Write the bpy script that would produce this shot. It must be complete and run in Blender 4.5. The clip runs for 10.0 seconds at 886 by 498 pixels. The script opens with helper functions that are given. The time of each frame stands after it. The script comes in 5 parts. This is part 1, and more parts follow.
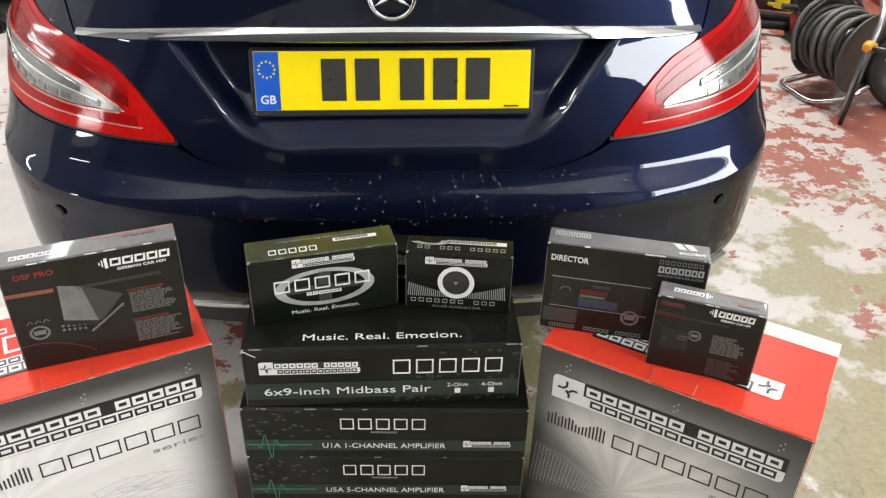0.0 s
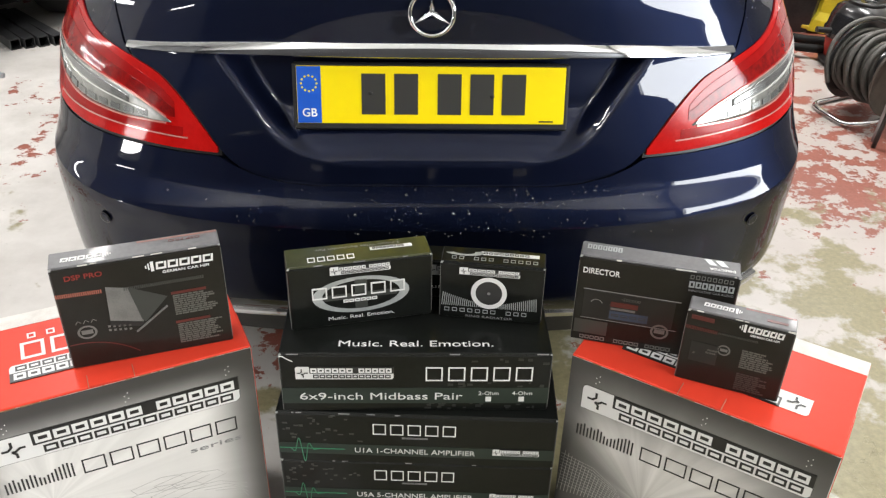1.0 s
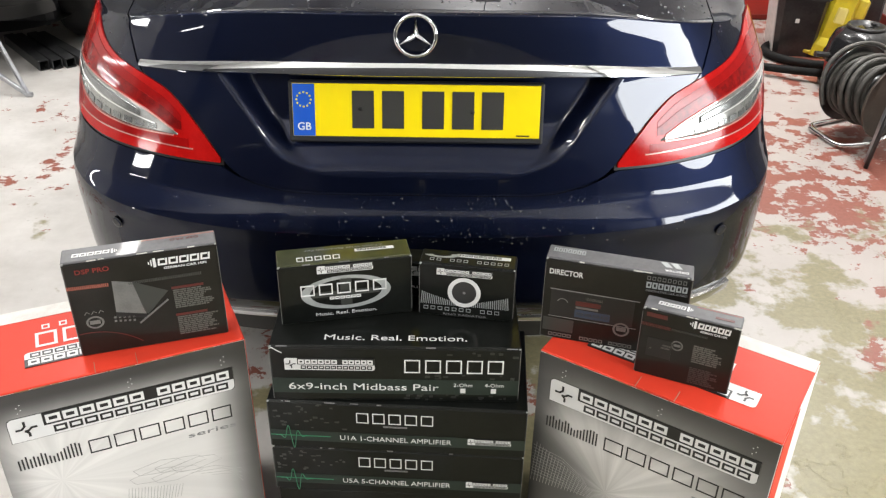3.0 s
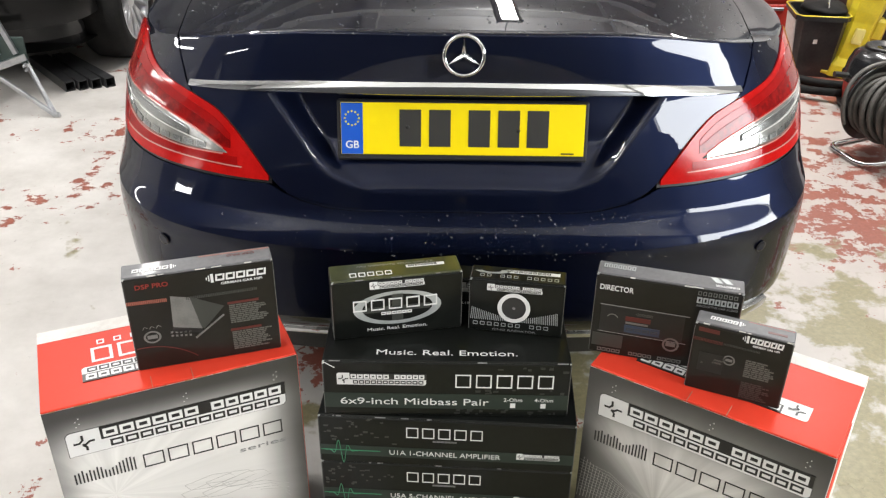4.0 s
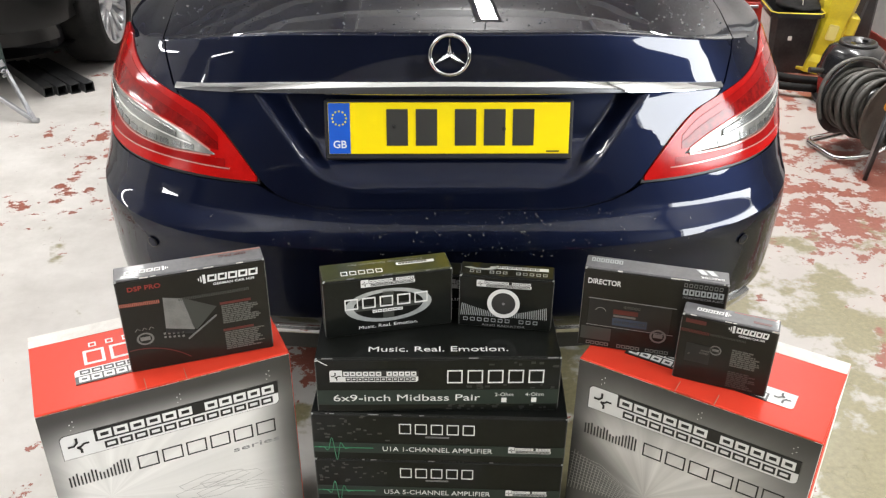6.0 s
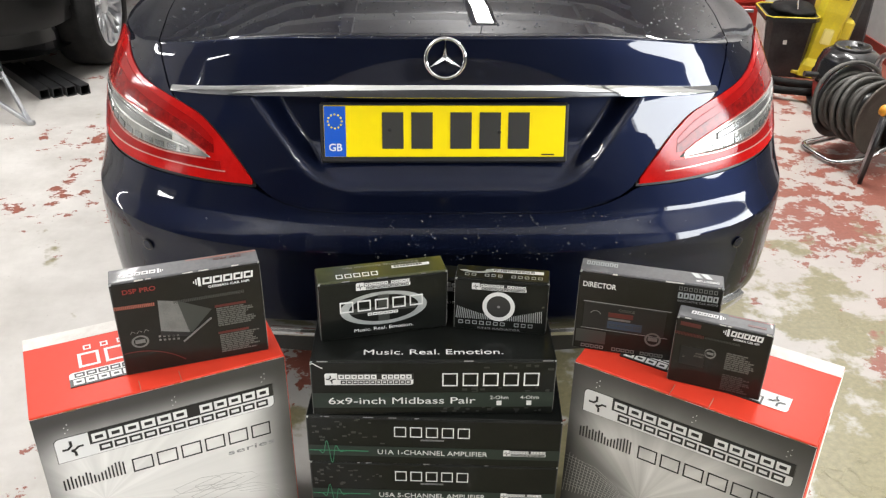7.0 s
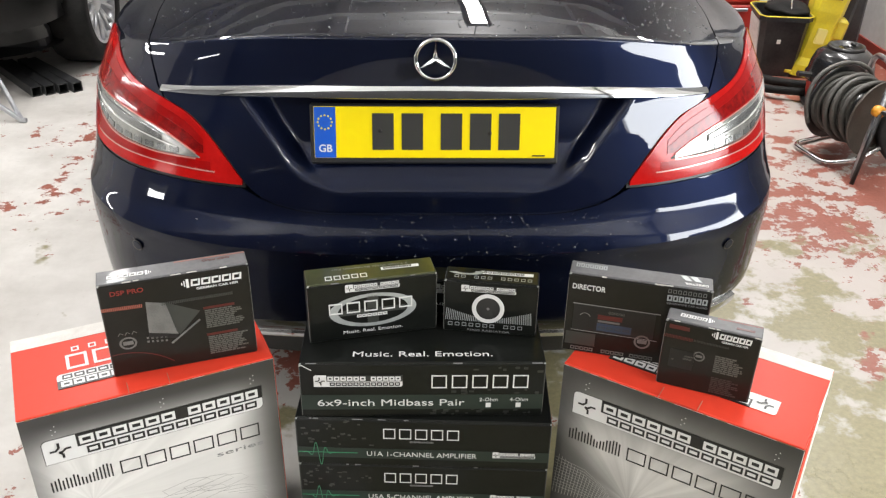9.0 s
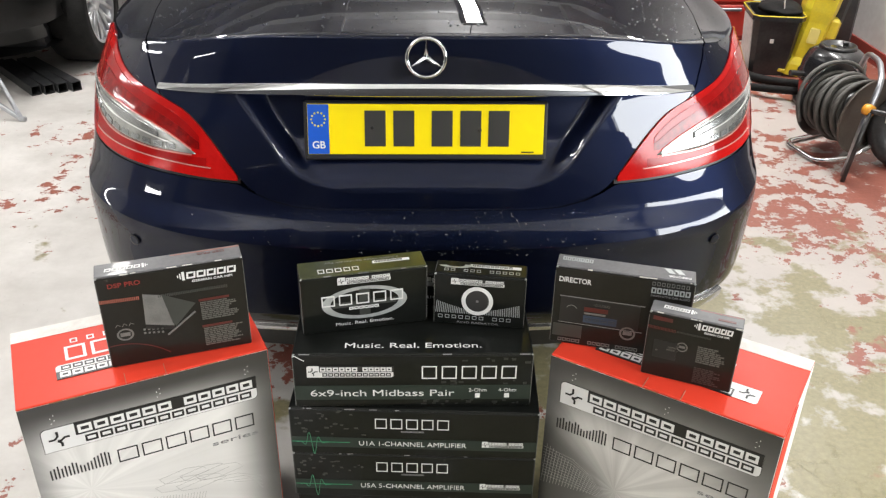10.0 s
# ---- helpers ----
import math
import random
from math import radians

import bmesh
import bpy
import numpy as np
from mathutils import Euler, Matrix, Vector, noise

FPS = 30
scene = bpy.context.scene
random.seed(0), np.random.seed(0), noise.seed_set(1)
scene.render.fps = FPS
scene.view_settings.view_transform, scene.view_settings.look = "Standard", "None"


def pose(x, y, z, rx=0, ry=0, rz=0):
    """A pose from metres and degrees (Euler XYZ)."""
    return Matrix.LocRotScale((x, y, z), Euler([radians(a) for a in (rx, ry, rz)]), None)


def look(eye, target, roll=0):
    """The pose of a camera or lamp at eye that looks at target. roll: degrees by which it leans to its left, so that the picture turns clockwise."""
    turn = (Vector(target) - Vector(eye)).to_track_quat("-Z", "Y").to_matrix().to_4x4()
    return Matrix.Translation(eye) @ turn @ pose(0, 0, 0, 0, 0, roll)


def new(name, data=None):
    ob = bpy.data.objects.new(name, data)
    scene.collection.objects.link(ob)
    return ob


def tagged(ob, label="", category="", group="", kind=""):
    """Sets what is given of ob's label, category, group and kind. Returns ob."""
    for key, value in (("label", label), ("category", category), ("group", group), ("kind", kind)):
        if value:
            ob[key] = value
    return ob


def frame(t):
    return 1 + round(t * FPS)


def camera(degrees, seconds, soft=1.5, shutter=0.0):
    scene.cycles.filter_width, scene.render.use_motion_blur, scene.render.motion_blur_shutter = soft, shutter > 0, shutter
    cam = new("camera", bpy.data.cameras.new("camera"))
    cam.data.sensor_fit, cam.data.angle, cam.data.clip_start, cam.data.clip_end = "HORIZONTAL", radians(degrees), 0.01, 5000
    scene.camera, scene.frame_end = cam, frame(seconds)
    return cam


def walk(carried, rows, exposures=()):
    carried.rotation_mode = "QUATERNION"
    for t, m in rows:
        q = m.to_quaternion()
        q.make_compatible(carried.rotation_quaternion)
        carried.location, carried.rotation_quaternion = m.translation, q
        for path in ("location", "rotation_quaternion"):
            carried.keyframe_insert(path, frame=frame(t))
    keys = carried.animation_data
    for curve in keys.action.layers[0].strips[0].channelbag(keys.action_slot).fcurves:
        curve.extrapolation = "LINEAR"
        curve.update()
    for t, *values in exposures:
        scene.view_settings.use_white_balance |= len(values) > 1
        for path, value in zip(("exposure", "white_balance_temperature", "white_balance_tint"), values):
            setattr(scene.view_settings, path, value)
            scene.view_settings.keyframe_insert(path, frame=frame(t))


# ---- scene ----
cam = camera(53.5, 10.0, soft=1.25)
PATH = [
    (0, (-0.04, -1.598, 1.536), (0.109, 0.052, 0.416), 1.3),
    (0.5, (-0.043, -1.62, 1.545), (0.053, 0.035, 0.426), 0.8),
    (1, (-0.055, -1.634, 1.546), (0.033, 0.042, 0.458), 1.3),
    (1.5, (-0.053, -1.654, 1.553), (0.033, 0.024, 0.469), 1.5),
    (2, (-0.008, -1.673, 1.569), (0.078, 0.012, 0.496), 1.4),
    (3.3, (0.025, -1.786, 1.59), (0.046, -0.07, 0.563), 0.8),
    (3.5, (-0.002, -1.789, 1.593), (0.016, -0.065, 0.579), 0.8),
    (4, (-0.065, -1.791, 1.588), (-0.04, -0.061, 0.584), 0.7),
    (4.5, (-0.089, -1.81, 1.589), (-0.053, -0.081, 0.585), 0.6),
    (5, (-0.091, -1.82, 1.591), (-0.036, -0.09, 0.588), 0.6),
    (5.5, (-0.087, -1.811, 1.591), (-0.021, -0.082, 0.588), 0.5),
    (7, (-0.083, -1.813, 1.592), (-0.003, -0.08, 0.597), 0.7),
    (7.5, (-0.08, -1.811, 1.593), (0.005, -0.08, 0.595), 0.8),
    (8, (-0.074, -1.807, 1.594), (0.014, -0.075, 0.597), 0.7),
    (8.5, (-0.071, -1.804, 1.598), (0.017, -0.075, 0.598), 0.7),
    (9, (-0.071, -1.806, 1.599), (0.019, -0.077, 0.598), 1.0),
    (9.5, (-0.08, -1.806, 1.6), (0.011, -0.075, 0.602), 0.9),
    (10, (-0.054, -1.848, 1.609), (0.037, -0.119, 0.608), 1.0),
]
walk(cam, [(t, look(eye, target, roll)) for t, eye, target, roll in PATH])

# ---- light ----
world = bpy.data.worlds.new("world")
scene.world = world
world.use_nodes = True
world.node_tree.nodes["Background"].inputs[0].default_value = (0.9, 0.95, 1.0, 1)
world.node_tree.nodes["Background"].inputs[1].default_value = 0.12
EXPOSURE = -0.07
scene.view_settings.exposure = EXPOSURE
TUBE_WATTS = 42
WINDOW_WATTS = 120
# fluorescent fittings under the ceiling: x, y, turn
TUBES = ((0.40, 3.6, 0), (-1.8, -2.5, 0), (2.1, 2.6, 0, 1.9), (-1.8, 2.2, 0, 1.5), (-2.3, -0.4, 0), (2.0, -2.4, 0), (2.1, 0.4, 0, 0.35))
CEILING = 3.4
FITTING = 2.84
# power share of the fill lamps that brighten the ceiling
UP_SHARE = 0.6


# ---- materials ----
def material(name, colour, rough=0.5, metal=0.0, coat=0.0, spots=None, scale=8.0, bump=0.0, bump_scale=60.0, amount=0.5, coat_rough=0.03):
    """Principled material with variation of colour at two sizes and a fine relief."""
    m = bpy.data.materials.new(name)
    m.use_nodes = True
    nt = m.node_tree
    b = nt.nodes["Principled BSDF"]
    b.inputs["Base Color"].default_value = (*colour, 1)
    b.inputs["Roughness"].default_value, b.inputs["Metallic"].default_value = rough, metal
    b.inputs["Coat Weight"].default_value, b.inputs["Coat Roughness"].default_value = coat, coat_rough
    if spots or bump:
        tc = nt.nodes.new("ShaderNodeTexCoord")
    if spots:
        n1, n2, mx = nt.nodes.new("ShaderNodeTexNoise"), nt.nodes.new("ShaderNodeTexNoise"), nt.nodes.new("ShaderNodeMix")
        n1.inputs["Scale"].default_value, n1.inputs["Detail"].default_value = scale, 6
        n2.inputs["Scale"].default_value = scale * 9
        ad = nt.nodes.new("ShaderNodeMath")
        ad.operation = "MULTIPLY_ADD"
        ad.inputs[1].default_value = 0.5
        rp = nt.nodes.new("ShaderNodeMapRange")
        rp.inputs["From Min"].default_value, rp.inputs["From Max"].default_value = 0.62, 0.92
        rp.inputs["To Max"].default_value = amount
        mx.data_type = "RGBA"
        mx.inputs[6].default_value, mx.inputs[7].default_value = (*colour, 1), (*spots, 1)
        nt.links.new(tc.outputs["Object"], n1.inputs["Vector"])
        nt.links.new(tc.outputs["Object"], n2.inputs["Vector"])
        nt.links.new(n2.outputs["Fac"], ad.inputs[0])
        nt.links.new(n1.outputs["Fac"], ad.inputs[2])
        nt.links.new(ad.outputs[0], rp.inputs["Value"])
        nt.links.new(rp.outputs["Result"], mx.inputs[0])
        nt.links.new(mx.outputs[2], b.inputs["Base Color"])
    if bump:
        n3, bp = nt.nodes.new("ShaderNodeTexNoise"), nt.nodes.new("ShaderNodeBump")
        n3.inputs["Scale"].default_value, n3.inputs["Detail"].default_value = bump_scale, 4
        bp.inputs["Strength"].default_value, bp.inputs["Distance"].default_value = bump, 0.003
        nt.links.new(tc.outputs["Object"], n3.inputs["Vector"])
        nt.links.new(n3.outputs["Fac"], bp.inputs["Height"])
        nt.links.new(bp.outputs["Normal"], b.inputs["Normal"])
    return m


def floor_material():
    """Worn workshop paint: pale grey over red over bare concrete, flaked."""
    m = bpy.data.materials.new("worn floor paint")
    m.use_nodes = True
    nt = m.node_tree
    b = nt.nodes["Principled BSDF"]
    def node(kind, **values):
        n = nt.nodes.new(kind)
        for k, v in values.items():
            n.inputs[k].default_value = v
        return n
    def mix(fac, a, c):
        n = nt.nodes.new("ShaderNodeMix")
        n.data_type = "RGBA"
        for i, v in ((0, fac), (6, a), (7, c)):
            if isinstance(v, tuple):
                n.inputs[i].default_value = (*v, 1)
            else:
                nt.links.new(v, n.inputs[i])
        return n.outputs[2]
    def ramp(v, lo, hi):
        n = node("ShaderNodeMapRange", **{"From Min": lo, "From Max": hi})
        nt.links.new(v, n.inputs["Value"])
        return n.outputs["Result"]
    def maths(op, a, c):
        n = nt.nodes.new("ShaderNodeMath")
        n.operation = op
        for i, v in ((0, a), (1, c)):
            if isinstance(v, (int, float)):
                n.inputs[i].default_value = v
            else:
                nt.links.new(v, n.inputs[i])
        return n.outputs[0]
    tc = nt.nodes.new("ShaderNodeTexCoord")
    def fbm(scale, detail=8, rough=0.62, shift=0.0):
        mp = nt.nodes.new("ShaderNodeMapping")
        mp.inputs["Location"].default_value = (shift, shift * 0.7, 0)
        nt.links.new(tc.outputs["Object"], mp.inputs["Vector"])
        n = node("ShaderNodeTexNoise", Scale=scale, Detail=detail, Roughness=rough)
        nt.links.new(mp.outputs["Vector"], n.inputs["Vector"])
        return n.outputs["Fac"]
    sp = nt.nodes.new("ShaderNodeSeparateXYZ")
    nt.links.new(tc.outputs["Object"], sp.inputs["Vector"])
    flake, broad, fine, dirt = fbm(11.0, 12, 0.70), fbm(1.3, 4, 0.5, 3.1), fbm(60.0, 6, 0.7, 1.7), fbm(3.0, 8, 0.65, 8.2)
    # more of the pale coat has gone on the side with the cable reel
    gone = maths("ADD", flake, maths("MULTIPLY", maths("SUBTRACT", broad, 0.5), 0.70))
    side = maths("MULTIPLY", ramp(sp.outputs["X"], 0.4, 2.0), 0.14)
    red_mask = ramp(maths("ADD", gone, side), 0.600, 0.612)
    bare_mask = ramp(maths("ADD", fbm(4.5, 9, 0.6, 5.5), maths("SUBTRACT", maths("MULTIPLY", maths("MULTIPLY", ramp(sp.outputs["X"], -0.62, -0.1), ramp(sp.outputs["Y"], 1.5, 0.1)), 0.25), 0.04)), 0.60, 0.66)
    pale = mix(ramp(dirt, 0.35, 0.75), FLOOR_PALE, FLOOR_DULL)
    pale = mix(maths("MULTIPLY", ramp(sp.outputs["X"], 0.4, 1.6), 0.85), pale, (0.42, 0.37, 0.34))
    pale = mix(maths("MULTIPLY", ramp(fbm(38.0, 5, 0.75, 4.4), 0.655, 0.70), 0.6), pale, (0.13, 0.12, 0.11))
    red = mix(ramp(fine, 0.35, 0.7), FLOOR_RED, (0.24, 0.075, 0.05))
    bare = mix(ramp(fine, 0.3, 0.7), (0.31, 0.275, 0.155), (0.20, 0.18, 0.10))
    col = mix(red_mask, pale, red)
    col = mix(bare_mask, col, bare)
    nt.links.new(col, b.inputs["Base Color"])
    nt.links.new(maths("ADD", maths("MULTIPLY", dirt, 0.35), 0.22), b.inputs["Roughness"])
    bp = node("ShaderNodeBump", Strength=0.5, Distance=0.003)
    nt.links.new(maths("ADD", maths("MULTIPLY", red_mask, -0.5), maths("MULTIPLY", fine, 0.4)), bp.inputs["Height"])
    nt.links.new(bp.outputs["Normal"], b.inputs["Normal"])
    return m


FLOOR_PALE, FLOOR_DULL, FLOOR_RED = (0.60, 0.58, 0.55), (0.42, 0.40, 0.37), (0.31, 0.105, 0.075)
PAINT = material("navy metallic paint", (0.0070, 0.0103, 0.028), 0.48, 0.85, 1.0, coat_rough=0.012)
PAINT_GREY = material("charcoal metallic paint", (0.010, 0.010, 0.010), 0.35, 0.3, 0.3)
for mt in (PAINT, PAINT_GREY):
    mt.node_tree.nodes["Principled BSDF"].inputs["Specular IOR Level"].default_value = 0.05
PAINT.node_tree.nodes["Principled BSDF"].inputs["Coat IOR"].default_value = 1.43
PAINT.node_tree.nodes["Principled BSDF"].inputs["Specular Tint"].default_value = (0.03, 0.04, 0.10, 1)
TRIM_BLACK = material("grained black plastic", (0.015, 0.015, 0.016), 0.45, bump=0.2, bump_scale=400)
CHROME = material("chrome", (0.85, 0.86, 0.88), 0.05, 1.0)
CHROME_SATIN = material("satin chrome", (0.55, 0.55, 0.54), 0.22, 1.0, spots=(0.4, 0.4, 0.39), scale=20)
STEEL = material("galvanised steel", (0.45, 0.46, 0.48), 0.35, 0.9, spots=(0.25, 0.26, 0.28), scale=30)
ALLOY = material("silver alloy", (0.72, 0.73, 0.75), 0.3, 0.6, spots=(0.5, 0.5, 0.52), scale=20)
DARK_STEEL = material("dark painted steel", (0.035, 0.036, 0.038), 0.38, 0.3, spots=(0.07, 0.07, 0.07), scale=20)
RUBBER = material("black rubber", (0.008, 0.008, 0.008), 0.75, spots=(0.022, 0.021, 0.020), scale=12, bump=0.2, bump_scale=120)
RUBBER.node_tree.nodes["Principled BSDF"].inputs["Specular IOR Level"].default_value = 0.2
CABLE = material("dusty grey rubber cable", (0.07, 0.068, 0.06), 0.55, spots=(0.14, 0.13, 0.12), scale=14)
LENS_RED = material("red lamp plastic", (0.42, 0.007, 0.006), 0.10, 0.0, 0.3, spots=(0.26, 0.001, 0.001), scale=14, amount=0.45, bump=0.05, bump_scale=45)
LENS_DARK = material("deep red lamp plastic", (0.13, 0.003, 0.003), 0.10, 0.0, 0.35, spots=(0.36, 0.006, 0.005), scale=60)
LENS_MID = material("mid red lamp plastic", (0.27, 0.004, 0.004), 0.10, 0.0, 0.35, spots=(0.22, 0.002, 0.002), scale=50)
for mt in (LENS_RED, LENS_DARK, LENS_MID):
    mt.node_tree.nodes["Principled BSDF"].inputs["Specular IOR Level"].default_value = 0.2
    mt.node_tree.nodes["Principled BSDF"].inputs["Coat Weight"].default_value = 0.12
LENS_PINK = material("pale red lamp rim", (0.55, 0.22, 0.19), 0.12, 0.2, 1.0)
LENS_GREY = material("grey lamp reflector", (0.20, 0.205, 0.20), 0.25, 0.7, 1.0, spots=(0.10, 0.10, 0.10), scale=25)
LENS_CLEAR = material("clear ribbed lamp plastic", (0.34, 0.34, 0.32), 0.14, 0.6, 1.0, spots=(0.16, 0.16, 0.15), scale=30, bump=0.25, bump_scale=110)
LENS_WHITE = material("white lamp segment", (0.55, 0.55, 0.53), 0.15, 0.3, 1.0)
YELLOW_PLATE = material("yellow reflective sheet", (0.86, 0.68, 0.0), 0.3, 0, 0.4)
BLUE_PLATE = material("blue sheet", (0.01, 0.09, 0.50), 0.3, 0, 0.4)
INK = material("black ink", (0.012, 0.012, 0.012), 0.4)
INK_PLATE = material("faded black ink", (0.030, 0.030, 0.027), 0.4)
INK_GREY = material("grey ink", (0.22, 0.22, 0.22), 0.4)
INK_WHITE = material("white ink", (0.70, 0.70, 0.69), 0.45)
INK_RED = material("red ink", (0.24, 0.022, 0.015), 0.4)
INK_GREEN = material("green ink", (0.03, 0.20, 0.10), 0.4)
INK_DKGREEN = material("dark green ink", (0.010, 0.020, 0.0155), 0.45)
INK_BLUE = material("slate blue ink", (0.03, 0.05, 0.09), 0.4)
INK_SILVER = material("silver ink", (0.42, 0.44, 0.44), 0.35, 0.3, spots=(0.25, 0.27, 0.27), scale=30)
INK_SKETCH = material("pale line ink", (0.36, 0.355, 0.34), 0.4)
INK_FLECK = material("dark grey ink", (0.036, 0.039, 0.035), 0.4)
INK_MOTTLE = material("mottled dark ink", (0.017, 0.019, 0.017), 0.4)
INK_SOFT = material("mid grey ink", (0.16, 0.16, 0.15), 0.4, spots=(0.08, 0.08, 0.075), scale=40)
INK_DIM = material("dim grey ink", (0.095, 0.095, 0.085), 0.4)
INK_PANEL = material("near black ink", (0.008, 0.008, 0.009), 0.3)
INK_DISC = material("ring middle ink", (0.03, 0.03, 0.03), 0.3)
INK_PINK = material("faded red ink", (0.30, 0.09, 0.06), 0.4)
INK_DKRED = material("dull red ink", (0.085, 0.012, 0.009), 0.4)
CARD_BLACK = material("laminated black card", (0.0048, 0.0056, 0.0050), 0.38, 0, 0.12, spots=(0.010, 0.011, 0.0095), scale=10, bump=0.06, bump_scale=25, coat_rough=0.2)
CARD_CHAR = material("laminated charcoal card", (0.0125, 0.0115, 0.0095), 0.38, 0, 0.12, spots=(0.018, 0.016, 0.014), scale=9, bump=0.06, bump_scale=25, coat_rough=0.2)
for mt in (CARD_BLACK, CARD_CHAR):
    mt.node_tree.nodes["Principled BSDF"].inputs["Specular IOR Level"].default_value = 0.14
    mt.node_tree.nodes["Principled BSDF"].inputs["Coat Weight"].default_value = 0.3
    mt.node_tree.nodes["Principled BSDF"].inputs["Coat Roughness"].default_value = 0.1
# charcoal cartons get a top much lighter than their sides
CARD_TOP = material("lighter top of the charcoal cartons", (0.15, 0.15, 0.155), 0.42, 0, 0.08, spots=(0.08, 0.08, 0.08), scale=14)
CARD_RED = material("red printed card", (0.66, 0.045, 0.022), 0.5, 0, 0.03, spots=(0.60, 0.05, 0.025), scale=6, bump=0.1, bump_scale=18, coat_rough=0.2)
CARD_OLIVE = material("olive laminated card", (0.05, 0.055, 0.02), 0.3, 0, 0.4, spots=(0.02, 0.024, 0.010), scale=8, coat_rough=0.15)
CARD_WHITE = material("white card edge", (0.72, 0.70, 0.66), 0.6, spots=(0.5, 0.48, 0.44), scale=40)
CARD_TOP.node_tree.nodes["Principled BSDF"].inputs["Specular IOR Level"].default_value = 0.2
CARD_RED.node_tree.nodes["Principled BSDF"].inputs["Specular IOR Level"].default_value = 0.2
CARD_FOLD = material("worn red card fold", (0.42, 0.16, 0.11), 0.6, spots=(0.30, 0.18, 0.11), scale=60)
KRAFT = material("brown card", (0.32, 0.20, 0.11), 0.7, spots=(0.25, 0.15, 0.08), scale=20)
YELLOW_PLASTIC = material("yellow plastic", (0.72, 0.58, 0.03), 0.35, 0, 0.2, spots=(0.5, 0.42, 0.05), scale=10)
ORANGE_PLASTIC = material("orange plastic", (0.70, 0.30, 0.02), 0.4)
BLACK_PLASTIC = material("black plastic", (0.014, 0.014, 0.015), 0.35, 0, 0.2, spots=(0.05, 0.05, 0.048), scale=9)
INK_VIOLET = material("violet plastic", (0.08, 0.03, 0.35), 0.3)
RED_PLASTIC = material("red plastic", (0.42, 0.03, 0.02), 0.4, spots=(0.3, 0.03, 0.02), scale=9)
WALL_WHITE = material("white wall paint", (0.74, 0.74, 0.72), 0.6, spots=(0.55, 0.54, 0.51), scale=2.5, bump=0.3, bump_scale=35)
# for wall stretches out of view, kept dark for the car's reflections
WALL_GREY = material("grey of the unseen walls", (0.20, 0.20, 0.20), 0.6, spots=(0.12, 0.12, 0.12), scale=2.5, bump=0.3, bump_scale=35)
WALL_RED = material("red wall paint", (0.30, 0.05, 0.035), 0.5, spots=(0.22, 0.05, 0.04), scale=4, bump=0.2, bump_scale=40)
CEIL = material("ceiling boards", (0.74, 0.74, 0.74), 0.7, spots=(0.55, 0.55, 0.55), scale=2)
WATER = material("water", (0.9, 0.93, 0.95), 0.03, 0.0)
WATER.node_tree.nodes["Principled BSDF"].inputs["Transmission Weight"].default_value = 0.9
WATER.node_tree.nodes["Principled BSDF"].inputs["IOR"].default_value = 1.33


# ---- mesh helpers ----
def thing(name, label, category, group="", m=None):
    ob = new(name)
    if m:
        ob.matrix_world = m
    return tagged(ob, label, category, group)


def link(name, bm, mat, parent=None, label="", smooth=False):
    """A bmesh as one mesh object, under a thing or a part."""
    bmesh.ops.recalc_face_normals(bm, faces=bm.faces)
    me = bpy.data.meshes.new(name)
    bm.to_mesh(me)
    bm.free()
    for p in me.polygons:
        p.use_smooth = smooth
    for mt in (mat if isinstance(mat, (list, tuple)) else [mat]):
        me.materials.append(mt)
    ob = new(name, me)
    ob.parent = parent
    return tagged(ob, label)


part = link


def box_bm(w, d, h, at=(0, 0, 0), bevel=0.0, bm=None, m=None, segments=1):
    """A box centred at `at`, with bevelled edges."""
    bm = bm or bmesh.new()
    r = bmesh.ops.create_cube(bm, size=1, matrix=(m or Matrix()) @ Matrix.Translation(at) @ Matrix.Diagonal((w, d, h, 1)))
    if bevel:
        es = {e for v in r["verts"] for e in v.link_edges}
        bmesh.ops.bevel(bm, geom=list(es), offset=bevel, segments=segments, affect="EDGES", profile=0.6)
    return bm


def lathe_bm(profile, n=32, bm=None, m=None, caps=True):
    """A turned solid about z from (radius, height) pairs."""
    bm = bm or bmesh.new()
    m = m or Matrix()
    rings = [[bm.verts.new(m @ Vector((r * math.cos(2 * math.pi * i / n), r * math.sin(2 * math.pi * i / n), z))) for i in range(n)] for r, z in profile]
    for a, b in zip(rings, rings[1:]):
        for i in range(n):
            bm.faces.new((a[i], a[(i + 1) % n], b[(i + 1) % n], b[i]))
    if caps and profile[0][0] > 1e-4:
        bm.faces.new(rings[0])
    if caps and profile[-1][0] > 1e-4:
        bm.faces.new(rings[-1])
    bmesh.ops.remove_doubles(bm, verts=bm.verts, dist=1e-5)
    return bm


def tube_bm(points, radius, n=10, bm=None, closed=False):
    """A round bar along points."""
    bm = bm or bmesh.new()
    pts = [Vector(p) for p in points]
    k = len(pts)
    rings, up = [], None
    for i, p in enumerate(pts):
        a = pts[(i - 1) % k] if closed or i else p
        b = pts[(i + 1) % k] if closed or i < k - 1 else p
        t = (b - a).normalized()
        if up is None:
            up = t.orthogonal().normalized()
        up = (up - t * up.dot(t)).normalized()
        side = t.cross(up)
        rings.append([bm.verts.new(p + radius * (up * math.cos(2 * math.pi * j / n) + side * math.sin(2 * math.pi * j / n))) for j in range(n)])
    for i in range(k if closed else k - 1):
        a, b = rings[i], rings[(i + 1) % k]
        for j in range(n):
            bm.faces.new((a[j], a[(j + 1) % n], b[(j + 1) % n], b[j]))
    if not closed:
        bm.faces.new(rings[0]), bm.faces.new(rings[-1])
    return bm


